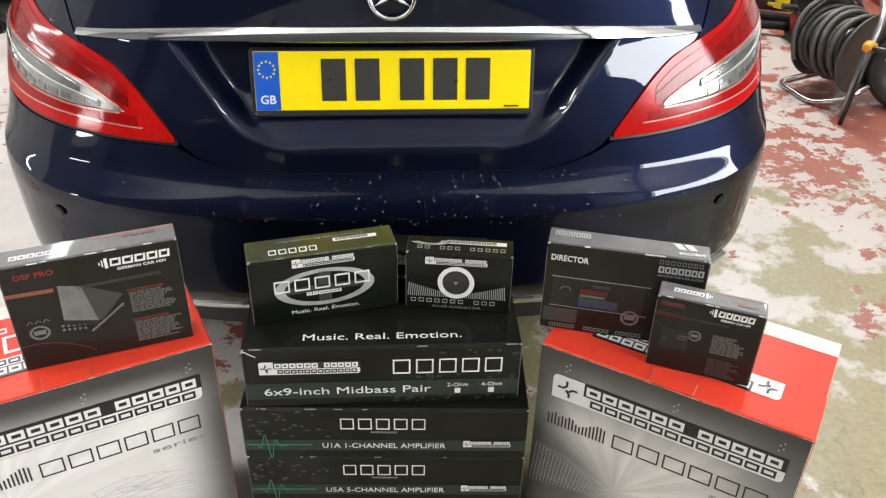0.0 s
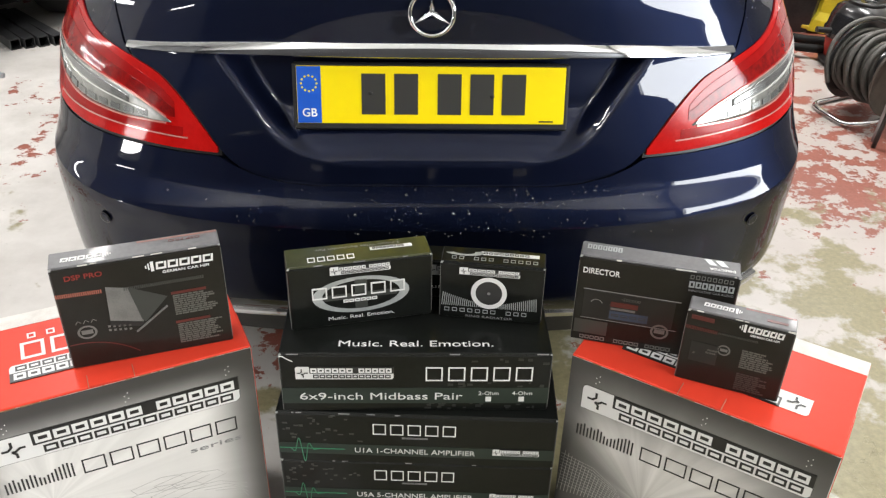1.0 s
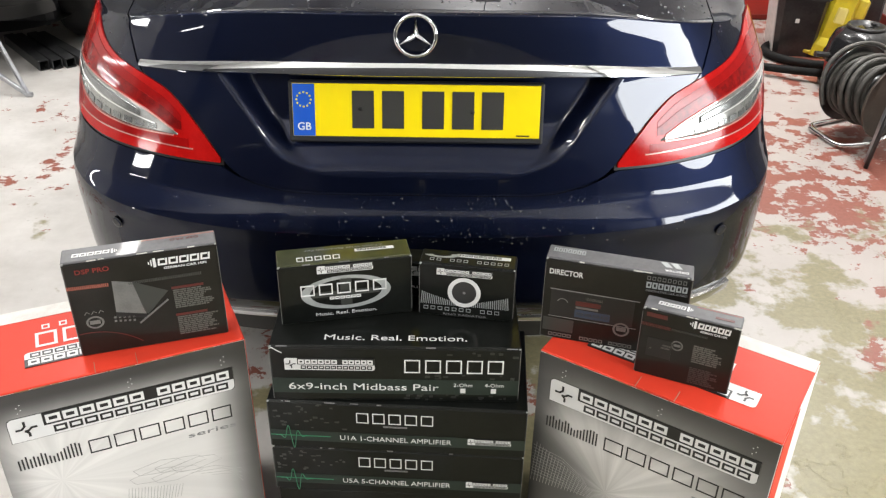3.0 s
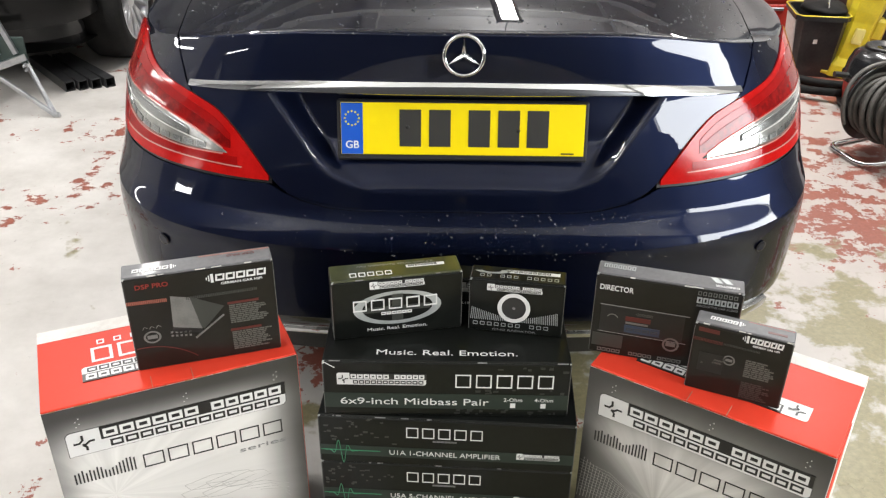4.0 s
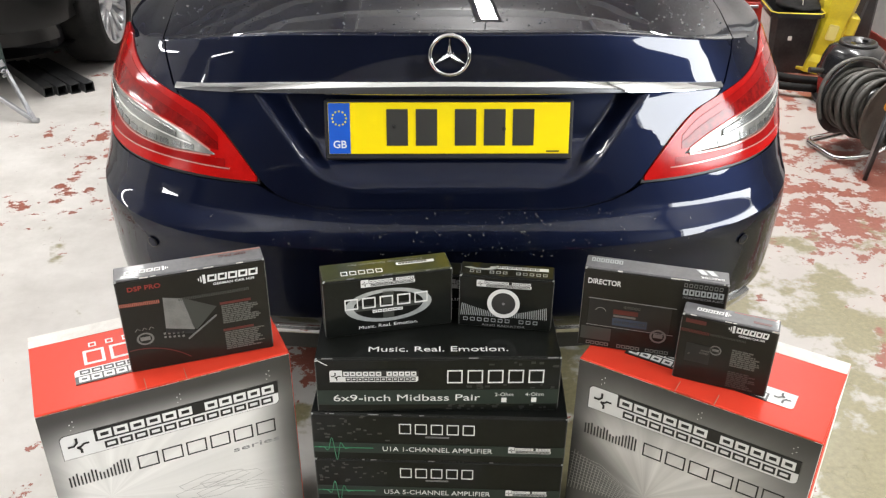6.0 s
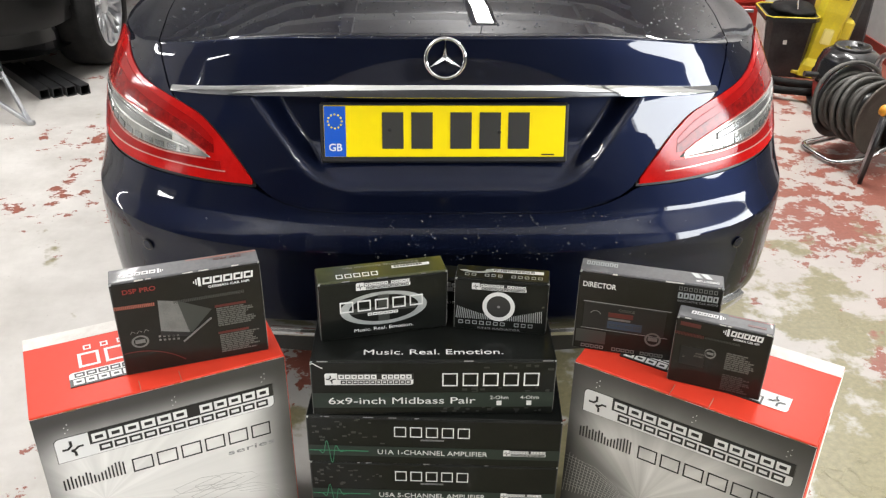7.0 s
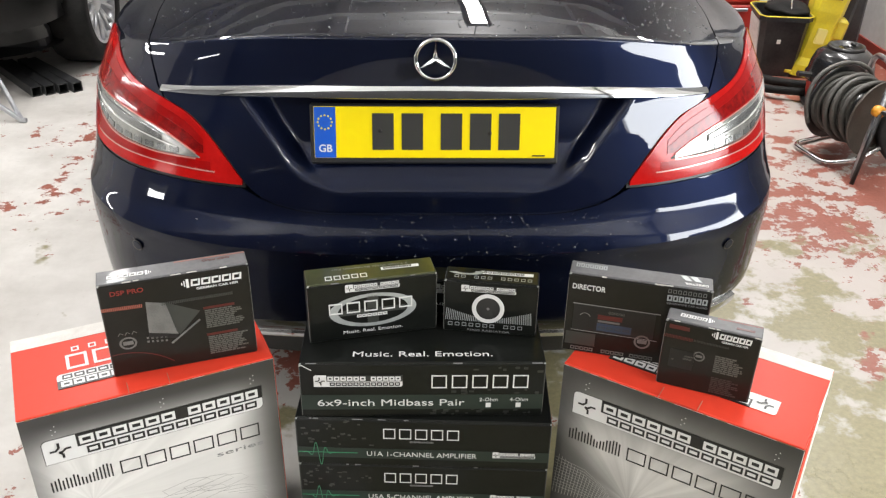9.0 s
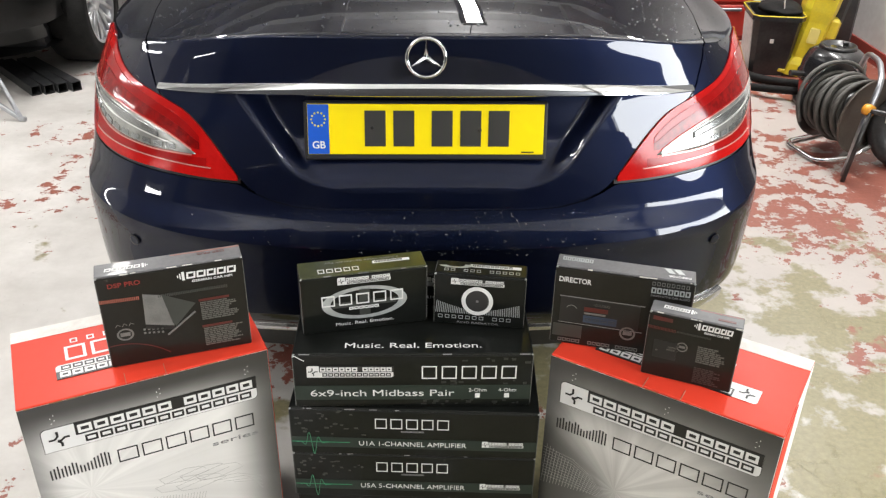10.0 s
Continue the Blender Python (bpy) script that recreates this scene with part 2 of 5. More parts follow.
def rounded(points, r=0.04, n=5):
    """The points of a bent bar, its corners rounded."""
    pts = [Vector(p) for p in points]
    out = [pts[0]]
    for a, b, c in zip(pts, pts[1:], pts[2:]):
        e = min(r, (a - b).length * 0.45, (c - b).length * 0.45)
        p, q = b + (a - b).normalized() * e, b + (c - b).normalized() * e
        out += [(1 - t) ** 2 * p + 2 * t * (1 - t) * b + t * t * q for t in np.linspace(0, 1, n)]
    return out + [pts[-1]]


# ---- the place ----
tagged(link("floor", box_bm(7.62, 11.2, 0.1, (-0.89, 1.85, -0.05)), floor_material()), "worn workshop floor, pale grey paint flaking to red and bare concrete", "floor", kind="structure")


def wall(name, w, d, h, x, y, z=None, mat=WALL_WHITE, label="white painted workshop wall"):
    return tagged(link(name, box_bm(w, d, h, (x, y, h / 2 if z is None else z)), mat), label, "wall", kind="structure")


W0, W1, WZ0, WZ1 = -3.3, -0.3, 0.93, 1.46
# grey stretches are unseen, toned down so the car reflects less white
wall("wall_east", 0.2, 0.4, CEILING, 2.82, -3.50, mat=WALL_GREY, label="unseen workshop wall, greyed to darken the car's reflections")
wall("wall_east", 0.2, 5.75, CEILING, 2.82, 4.375)
wall("wall_east", 0.2, 1.8, CEILING, 2.82, 0.6, mat=WALL_GREY, label="unseen workshop wall, greyed to darken the car's reflections")
wall("wall_east", 0.2, W1 - W0, WZ0, 2.82, (W0 + W1) / 2, mat=WALL_GREY, label="unseen workshop wall, greyed to darken the car's reflections")
wall("wall_east", 0.2, W1 - W0, CEILING - WZ1, 2.82, (W0 + W1) / 2, (CEILING + WZ1) / 2)
window = tagged(new("window_1"), "wide white-framed workshop window", "window", kind="structure")
for k in (0, 3):
    part("window_frame", box_bm(0.06, 0.05, WZ1 - WZ0, (2.76, W0 + 0.025 + k * (W1 - W0 - 0.05) / 3, (WZ0 + WZ1) / 2)), WALL_WHITE, window)
day = bpy.data.lights.new("window_light", "AREA")
day.shape, day.size, day.size_y, day.energy = "RECTANGLE", WZ1 - WZ0 - 0.02, W1 - W0 - 0.04, WINDOW_WATTS
day.color = (0.95, 0.98, 1.0)
ob = new("window_light", day)
ob.matrix_world = pose(2.83, (W0 + W1) / 2, (WZ0 + WZ1) / 2, 0, 90, 0)
def wall_light(y, z, length, watts):
    t = thing("wall_light", "white lamp fitting on the unseen workshop wall, added for reflections in the car", "light", "wall lights", pose(-4.5, y, z, 0, -90, 0))
    part("housing", box_bm(0.16, length + 0.2, 0.06, (0, 0, -0.03), 0.008), WALL_WHITE, t)
    lamp = bpy.data.lights.new("tube", "AREA")
    lamp.shape, lamp.size, lamp.size_y, lamp.energy = "RECTANGLE", 0.06, length, watts
    ob = new("tube", lamp)
    ob.parent, ob.location = t, (0, 0, -0.075)


wall_light(-2.15, 1.03, 0.9, 9)
# added lamp in place of an unseen bright area reflected in the left wing
wall_light(0.85, 1.45, 1.5, 15)
wall("wall_west", 0.2, 3.0, CEILING, -4.6, -2.20, mat=WALL_GREY, label="unseen workshop wall, greyed to darken the car's reflections")
wall("wall_west", 0.2, 8.0, CEILING, -4.6, 3.30)
wall("wall_north", 7.22, 0.2, CEILING, -0.89, 7.35)
wall("wall_south", 7.22, 0.2, CEILING, -0.89, -3.60)
# unseen dark slab, added so the boot lid reflects it and not pale floor
tagged(link("reflection_slab", box_bm(7.2, 0.08, 1.75, (-0.89, -3.44, 0.877), 0.01), DARK_STEEL), "dark slab out of view, added to darken the car's reflections", "door", kind="structure")
ceiling_bm = box_bm(7.62, 11.2, 0.1, (-0.89, 1.85, CEILING + 0.05))
for k in range(12):
    box_bm(7.2, 0.07, 0.16, (-0.89, -3.1 + 0.9 * k, CEILING - 0.078), bm=ceiling_bm)
for x in (-3.1, -0.6, 1.6):
    box_bm(0.12, 10.8, 0.10, (x, 1.85, CEILING - 0.052), bm=ceiling_bm)
tagged(link("ceiling", ceiling_bm, CEIL), "pale boarded workshop ceiling", "ceiling", kind="structure")
tagged(link("trim", box_bm(0.012, 5.6, 0.09, (2.714, 4.35, 0.045)), WALL_RED), "red painted band along the foot of the wall", "trim", kind="structure")


def ceiling_light(x, y, turn, power=1.0):
    t = thing("ceiling_light", "white fluorescent fitting hung under the ceiling, with an added fill lamp above", "light", "ceiling lights", pose(x, y, FITTING, 0, 0, turn))
    part("housing", box_bm(0.16, 1.55, 0.06, (0, 0, -0.03), 0.008), WALL_WHITE, t)
    lamp = bpy.data.lights.new("tube", "AREA")
    lamp.shape, lamp.size, lamp.size_y, lamp.energy = "RECTANGLE", 0.10, 1.5, TUBE_WATTS * power
    lamp.color = (1.0, 0.98, 0.96)
    ob = new("tube", lamp)
    ob.parent, ob.location = t, (0, 0, -0.075)
    # added fill lamp facing up, so the boot deck reflects a brighter ceiling
    up = bpy.data.lights.new("ceiling_fill", "AREA")
    up.shape, up.size, up.size_y, up.energy = "RECTANGLE", 0.10, 1.5, TUBE_WATTS * power * UP_SHARE
    up.color = (1.0, 0.98, 0.96)
    ob = new("ceiling_fill", up)
    ob.parent = t
    ob.matrix_local = pose(0, 0, 0.015, 180)
    for k in (-0.6, 0.6):
        part("hanger", tube_bm([(0, k, -0.005), (0, k, CEILING - FITTING - 0.01)], 0.004, 6), STEEL, t)


for row in TUBES:
    ceiling_light(*row)

def hermite(xs, ys, x):
    """Smooth monotone curve through a few keys."""
    xs, ys = np.asarray(xs, float), np.asarray(ys, float)
    x = np.clip(np.asarray(x, float), xs[0], xs[-1])
    h, d = np.diff(xs), np.diff(ys) / np.diff(xs)
    m = np.concatenate(([d[0]], np.where(d[:-1] * d[1:] > 0, 2 * d[:-1] * d[1:] / np.where(d[:-1] + d[1:] == 0, 1, d[:-1] + d[1:]), 0), [d[-1]]))
    i = np.clip(np.searchsorted(xs, x, side="right") - 1, 0, len(xs) - 2)
    t = (x - xs[i]) / h[i]
    return ((2 * t**3 - 3 * t**2 + 1) * ys[i] + (t**3 - 2 * t**2 + t) * h[i] * m[i] + (3 * t**2 - 2 * t**3) * ys[i + 1] + (t**3 - t**2) * h[i] * m[i + 1])


# the car's form: for each height the rear's place, half width, depth and squareness of the corner, and the nose's place
LEVEL = (0.20, 0.30, 0.36, 0.42, 0.56, 0.605, 0.63, 0.69, 0.76, 0.86, 0.95, 1.03, 1.068, 1.075, 1.092, 1.12, 1.20, 1.34, 1.42)
REAR = (0.06, 0.010, -0.055, -0.091, -0.100, -0.104, -0.1005, -0.0815, -0.0725, -0.0600, -0.0492, -0.0491, -0.0486, -0.014, 0.12, 0.42, 0.72, 1.15, 1.70)
HALF = (0.81, 0.848, 0.858, 0.863, 0.866, 0.867, 0.866, 0.861, 0.856, 0.847, 0.833, 0.816, 0.797, 0.787, 0.755, 0.715, 0.66, 0.60, 0.52)
DEEP = (0.50, 0.52, 0.53, 0.55, 0.55, 0.55, 0.55, 0.55, 0.56, 0.58, 0.60, 0.62, 0.62, 0.62, 0.60, 0.50, 0.42, 0.35, 0.30)
SQUARE = (3.2, 3.3, 3.4, 3.5, 3.6, 3.6, 3.6, 3.4, 3.1, 2.8, 2.65, 2.55, 2.5, 2.5, 2.6, 3.0, 3.2, 3.2, 3.0)
NOSE = (4.70, 4.78, 4.80, 4.82, 4.82, 4.82, 4.80, 4.75, 4.60, 4.30, 3.95, 3.55, 3.43, 3.40, 3.30, 3.15, 2.95, 2.55, 2.20)


def contour(z):
    """Right half of the car's outline at a height: arc length from the rear's middle, x, y."""
    yc, w, d, n, nose = (float(hermite(LEVEL, k, z)) for k in (REAR, HALF, DEEP, SQUARE, NOSE))
    th = np.linspace(0, math.pi / 2, 160) ** 1.0
    x, y = w * np.sin(th) ** (2 / n), yc + d * (1 - np.cos(th) ** (2 / n))
    x = np.concatenate((w * np.linspace(0, 1, 12)[:-1] * (math.sin(th[1])) ** (2 / n), x[1:]))
    y = np.concatenate((np.interp(x[:11], (0, x[11]), (yc, y[1])), y[1:]))
    th = np.linspace(math.pi / 2, 0, 60)
    e = min(0.9, (nose - yc) * 0.4)
    x = np.concatenate((x, w * np.sin(th) ** (2 / 2.6)))
    y = np.concatenate((y, nose - e * (1 - np.cos(th) ** (2 / 2.6))))
    s = np.concatenate(([0], np.cumsum(np.hypot(np.diff(x), np.diff(y)))))
    return s, x, y


def sink(x, z):
    """How far the car's upper edge sinks towards its sides: the boot lid's lip is highest in the middle."""
    d = float(hermite((0, 0.22, 0.335, 0.42, 0.53, 0.64, 0.72, 0.80), (-0.006, -0.004, 0.002, 0.012, 0.033, 0.056, 0.072, 0.070), abs(x)))
    t = min(1, max(0, (z - 0.84) / 0.228))
    return d * t * t * (3 - 2 * t) * (1 - 0.5 * min(1, max(0, (z - 1.12) / 0.3)))


CACHE = {}


def skin(s, z, out=0.0):
    """The point of the car's skin s metres round from the rear's middle (right positive) at height z, moved outwards."""
    def raw(s, z):
        k = round(float(z), 4)
        if k not in CACHE:
            CACHE[k] = contour(k)
        cs, cx, cy = CACHE[k]
        a = abs(s)
        x = float(np.interp(a, cs, cx))
        return Vector((math.copysign(x, s), np.interp(a, cs, cy), k - sink(x, k)))
    p = raw(s, z)
    if out:
        ds = raw(s + 0.012, z) - raw(s - 0.012, z)
        dz = raw(s, min(z + 0.008, 1.42)) - raw(s, max(z - 0.008, 0.2))
        nrm = ds.cross(dz)
        p = p + nrm.normalized() * out
    return p


def panel_bm(f, us, vs, rim=0.012):
    """A body panel f(u, v, out) over a grid, its edges turned in."""
    bm = bmesh.new()
    g = [[bm.verts.new(f(u, v, 0.0)) for v in vs] for u in us]
    nu, nv = len(us), len(vs)
    for i in range(nu - 1):
        for j in range(nv - 1):
            bm.faces.new((g[i][j], g[i + 1][j], g[i + 1][j + 1], g[i][j + 1]))
    edge = [(i, 0) for i in range(nu)] + [(nu - 1, j) for j in range(1, nv)] + [(i, nv - 1) for i in range(nu - 2, -1, -1)] + [(0, j) for j in range(nv - 2, 0, -1)]
    inner = [bm.verts.new(f(us[i], vs[j], -rim)) for i, j in edge]
    k = len(edge)
    for a in range(k):
        b = (a + 1) % k
        (i, j), (p, q) = edge[a], edge[b]
        bm.faces.new((g[i][j], inner[a], inner[b], g[p][q]))
    bmesh.ops.remove_doubles(bm, verts=bm.verts, dist=2e-4)
    return bm


def shade(ob, angle=35):
    """Smooth faces, with edges sharper than the angle kept crisp."""
    me = ob.data
    for p in me.polygons:
        p.use_smooth = True
    bm = bmesh.new()
    bm.from_mesh(me)
    for e in bm.edges:
        e.smooth = len(e.link_faces) == 2 and e.calc_face_angle(0) < radians(angle)
    bm.to_mesh(me)
    bm.free()
    return ob


def smooth01(t):
    t = min(1, max(0, t))
    return t * t * (3 - 2 * t)


# edges of the boot lid (half width by height) and of the tail lamp (low and high edge by distance round the corner)
LID_Z = (0.695, 0.70, 0.712, 0.728, 0.75, 0.808, 0.855, 0.893, 0.922, 0.957, 0.985, 1.045, 1.062, 1.08, 1.092, 1.12)
LID_S = (0.24, 0.29, 0.35, 0.395, 0.42, 0.463, 0.504, 0.549, 0.610, 0.634, 0.643, 0.665, 0.671, 0.70, 0.73, 0.75)
LAMP_S = (0.425, 0.469, 0.51, 0.555, 0.619, 0.69, 0.75, 0.806, 0.84, 0.88, 0.95, 1.03, 1.12)
LAMP_HI = (0.752, 0.808, 0.855, 0.893, 0.922, 0.952, 0.985, 1.022, 1.046, 1.056, 1.058, 1.02, 0.91)
LAMP_LO = (0.748, 0.749, 0.750, 0.752, 0.755, 0.758, 0.761, 0.765, 0.768, 0.772, 0.788, 0.82, 0.885)


def lid_half(z):
    return float(hermite(LID_Z, LID_S, z))


def recess(s, z):
    """How far the plate's recess goes into the boot lid."""
    half = float(hermite((0.728, 0.742, 0.777, 0.84, 0.94), (0.17, 0.237, 0.30, 0.345, 0.415), z))
    side = smooth01((half + 0.012 - abs(s)) / 0.05)
    deep = 0.050 * smooth01((z - 0.726) / 0.12) if z < 0.941 else 0.0
    return deep * side


def wheel(parent, x, y, out, r=0.33):
    m = pose(x, y, r, 0, 90 * out, 0)
    w = 0.115
    tyre = part("wheel", lathe_bm([(r * 0.70, -w), (r * 0.93, -w), (r * 0.99, -w * 0.75), (r, -0.03), (r, 0.03), (r * 0.99, w * 0.75), (r * 0.93, w), (r * 0.72, w), (r * 0.70, w * 0.85), (r * 0.68, -w)], 48, m=m, caps=False), RUBBER, parent, "black tyre", True)
    bm = lathe_bm([(r * 0.70, w * 0.95), (r * 0.66, w * 0.95), (r * 0.63, w * 0.5), (r * 0.63, -w * 0.6), (0.02, -w * 0.6)], 40, m=m, caps=False)
    for k in range(10):
        a = 2 * math.pi * k / 10
        for da in (-0.13, 0.13):
            p, q = a, a + da
            tube_bm([m @ Vector((0.04 * math.cos(p), 0.04 * math.sin(p), w * 0.62)), m @ Vector((r * 0.36 * math.cos(a + da * 0.4), r * 0.36 * math.sin(a + da * 0.4), w * 0.72)), m @ Vector((r * 0.66 * math.cos(q), r * 0.66 * math.sin(q), w * 0.82))], 0.012, 6, bm)
    lathe_bm([(0.06, w * 0.4), (0.06, w * 0.72), (0.045, w * 0.8), (0.0, w * 0.8)], 20, bm, m)
    part("rim", bm, ALLOY, tyre, "silver multi-spoke alloy rim", True)
    return tyre


def car(paint, m, label, detailed, axles=(1.0, 3.9)):
    t = thing("car", label, "car", m=m)
    zs = list(np.unique(np.round(np.concatenate((np.linspace(0.2, 0.6, 14), np.linspace(0.6, 1.02, 22), np.linspace(1.02, 1.05, 5), np.linspace(1.056, 1.084, 12), np.linspace(1.088, 1.13, 10), np.linspace(1.13, 1.42, 16))), 4)))
    full = np.linspace(0, 1, 170) ** 1.25
    inset = 0.009 if detailed else 0.0
    bm = bmesh.new()
    ks = list(range(-169, 170))
    rows = []
    for z in zs:
        cs, cx, cy = contour(z)
        L = cs[-1]
        ss = np.array([math.copysign(full[abs(k)] * L, k) for k in ks])
        rows.append([bm.verts.new((math.copysign(max(np.interp(abs(s), cs, cx) - inset, 0), s), np.interp(abs(s), cs, cy) + inset, z - sink(np.interp(abs(s), cs, cx), z) - (inset if z > 1.05 else 0))) for s in ss])
    for a, b in zip(rows, rows[1:]):
        for i in range(len(ks) - 1):
            mid = (a[i].co + b[i + 1].co) / 2
            if detailed and abs(mid.x) < 0.47 and 0.72 < mid.z < 0.957 and mid.y < 1:
                continue
            if abs(mid.x) > 0.55 and any(math.hypot(mid.y - wy, mid.z - 0.33) < 0.385 for wy in axles):
                continue
            if not detailed and mid.z < 0.36 and mid.y < axles[0]:
                continue
            bm.faces.new((a[i], a[i + 1], b[i + 1], b[i]))
    bm.faces.new(rows[-1]), bm.faces.new(rows[0])
    bmesh.ops.remove_doubles(bm, verts=bm.verts, dist=1e-5)
    shade(part("body", bm, paint, t), 40)
    if not detailed:
        shade(part("valance", panel_bm(lambda u, v, o: skin(u, 0.24 + 0.13 * v, o - 0.03), np.linspace(-0.9, 0.9, 40), np.linspace(0, 1, 4)), INK, t), 50)
    for x, out in ((-0.80, -1), (0.80, 1)):
        for y in axles:
            wheel(t, x * 1.03, y, out)
    part("underbody", box_bm(1.5, 4.2, 0.14, (0, 2.4, 0.24), 0.03), TRIM_BLACK, t)
    if not detailed:
        return t
    # boot lid with the recess for the plate
    us, vs = np.linspace(-1, 1, 181), np.concatenate((np.linspace(0.695, 0.76, 14), np.linspace(0.765, 0.928, 26), np.linspace(0.932, 0.950, 9), np.linspace(0.958, 1.05, 12), np.linspace(1.056, 1.084, 16), np.linspace(1.088, 1.12, 14)))
    lid = part("boot_lid", panel_bm(lambda u, v, o: skin(u * lid_half(v), v, o - recess(u * lid_half(v), v)), us, vs), paint, t, "dark blue boot lid with water drops")
    shade(lid, 40)
    # bumper
    def bumper_top(s):
        a = abs(s)
        if a < 0.43:
            return float(np.interp(a, (0, 0.24, 0.30, 0.36, 0.405, 0.43), (0.687, 0.687, 0.692, 0.706, 0.726, 0.742)))
        return float(hermite(LAMP_S, LAMP_LO, a)) - 0.008 if a < 1.12 else float(np.interp(a, (1.12, 1.5), (0.877, 0.877)))
    def crease(s):
        return 0.600 + 0.048 * (abs(s) / 0.8) ** 2.2
    def bumper_z(s, v):
        zc, top = min(crease(s), bumper_top(s) - 0.03), bumper_top(s)
        return 0.315 + v / 0.6 * (zc - 0.315) if v < 0.6 else zc + (v - 0.6) / 0.4 * (top - zc)
    def ridge(s, z):
        d = z - crease(s)
        fade = 1 - smooth01((abs(s) - 0.9) / 0.3)
        return fade * (0.007 * max(0, 1 - d / 0.06) ** 1.3 if d >= 0 else 0.007 * max(0, 1 + d / 0.055) ** 1.4)
    us = np.linspace(-1.15, 1.15, 161)
    vs = np.concatenate((np.linspace(0, 0.54, 16), np.linspace(0.56, 0.66, 11), np.linspace(0.68, 1, 14)))
    bumper = part("bumper", panel_bm(lambda u, v, o: skin(u, bumper_z(u, v), o + ridge(u, bumper_z(u, v))), us, vs), paint, t, "dark blue rear bumper wet with drops")
    shade(bumper, 14)
    # wings beside the boot lid
    for side in (-1, 1):
        def wing(u, v, o):
            z = 0.925 + v * 0.20
            s0 = lid_half(z) + 0.006
            s1 = float(np.interp(z, (0.925, 0.943, 0.952, 0.985, 1.022, 1.046, 1.056, 1.062, 1.08), (0.630, 0.676, 0.698, 0.757, 0.813, 0.848, 0.89, 1.0, 1.6)))
            return skin(side * (s0 + u * (s1 - s0)), z, o)
        shade(part("rear_wing", panel_bm(wing, np.linspace(0, 1, 44), np.linspace(0, 1, 40)), paint, t), 40)
    # tail lamps
    for side in (-1, 1):
        def strip(lo, hi, s0, s1, out, n=40, k=14):
            return panel_bm(lambda u, v, o: skin(side * (s0 + u * (s1 - s0)), (lambda a, b: a + v * (b - a))(lo(s0 + u * (s1 - s0)), hi(s0 + u * (s1 - s0))), o + out), np.linspace(0, 1, n), np.linspace(0, 1, k))
        low, high = (lambda s: float(hermite(LAMP_S, LAMP_LO, s))), (lambda s: float(hermite(LAMP_S, LAMP_HI, s)))
        lamp = part("tail_lamp", strip(low, high, 0.43, 1.118, 0.003, 60, 20), LENS_RED, t, "red and clear wraparound tail lamp", True)
        shade(lamp, 40)
        gasket = part("gasket", strip(lambda s: low(s) - 0.007, lambda s: high(s) + 0.007, 0.424, 1.122, -0.004, 50, 8), INK, lamp)
        # clear crescent, with its row of segments and a pale line under it
        c0, c1 = 0.525, 1.02
        mid_s = (0.525, 0.58, 0.62, 0.65, 0.694, 0.735, 0.775, 0.85, 0.91, 1.02)
        mid_lo = lambda s: float(hermite(mid_s, (0.798, 0.798, 0.798, 0.799, 0.802, 0.805, 0.810, 0.829, 0.850, 0.875), s))
        mid_hi = lambda s: float(hermite(mid_s, (0.800, 0.828, 0.842, 0.851, 0.861, 0.869, 0.875, 0.883, 0.888, 0.886), s))
        insert = part("clear_insert", strip(mid_lo, mid_hi, c0, c1, 0.005, 40, 10), LENS_CLEAR, lamp, "clear crescent with white segments", True)
        for k in range(10):
            s0 = 0.575 + k * 0.034
            part("segment", strip(lambda s: mid_lo(s) + 0.005, lambda s: mid_lo(s) + 0.016, s0, s0 + 0.024, 0.0068, 4, 3), LENS_GREY, insert)
        part("grey_reflector", strip(lambda s: mid_lo(s) + 0.50 * (mid_hi(s) - mid_lo(s)), lambda s: mid_lo(s) + 0.86 * (mid_hi(s) - mid_lo(s)), 0.62, 0.98, 0.0062, 40, 5), LENS_GREY, insert, "grey reflector", True)
        part("inner_rim", strip(lambda s: mid_lo(s) + 0.48 * (mid_hi(s) - mid_lo(s)), lambda s: mid_lo(s) + 0.48 * (mid_hi(s) - mid_lo(s)) + 0.0028, 0.58, 0.98, 0.0072, 40, 3), LENS_WHITE, insert)
        part("insert_rim", strip(lambda s: mid_hi(s) + 0.0005, lambda s: mid_hi(s) + 0.0035, 0.535, 1.02, 0.0065, 40, 3), LENS_PINK, lamp)
        part("lower_rim", strip(lambda s: mid_lo(s) - 0.0035, lambda s: mid_lo(s) - 0.0005, 0.535, 1.02, 0.0062, 40, 3), LENS_PINK, lamp)
        # two darker red bands between the crescent and the bright outer band
        lo_r = lambda s: max(mid_hi(max(s, 0.53)), 0.803) + 0.006
        hi_r = lambda s: max(lo_r(s) + 0.003, high(s) - 0.022 - 0.10 * max(0, s - 0.74))
        part("inner_band", strip(lo_r, lambda s: lo_r(s) + 0.55 * (hi_r(s) - lo_r(s)), 0.515, 0.96, 0.0042, 50, 5), LENS_DARK, lamp)
        part("inner_band", strip(lambda s: lo_r(s) + 0.58 * (hi_r(s) - lo_r(s)), hi_r, 0.515, 0.96, 0.0042, 50, 5), LENS_MID, lamp)
        part("lower_band", strip(lambda s: low(s) + 0.022, lambda s: mid_lo(max(s, 0.53)) - 0.006, 0.50, 0.96, 0.0040, 40, 4), LENS_MID, lamp)
        part("light_guide", strip(lambda s: low(s) + 0.021, lambda s: low(s) + 0.0238, 0.49, 0.86, 0.0058, 30, 3), LENS_PINK, lamp)
    # chrome strip across the lid
    chrome_lo = lambda s: 0.940 + 0.003 * (1 - (s / 0.62) ** 2)
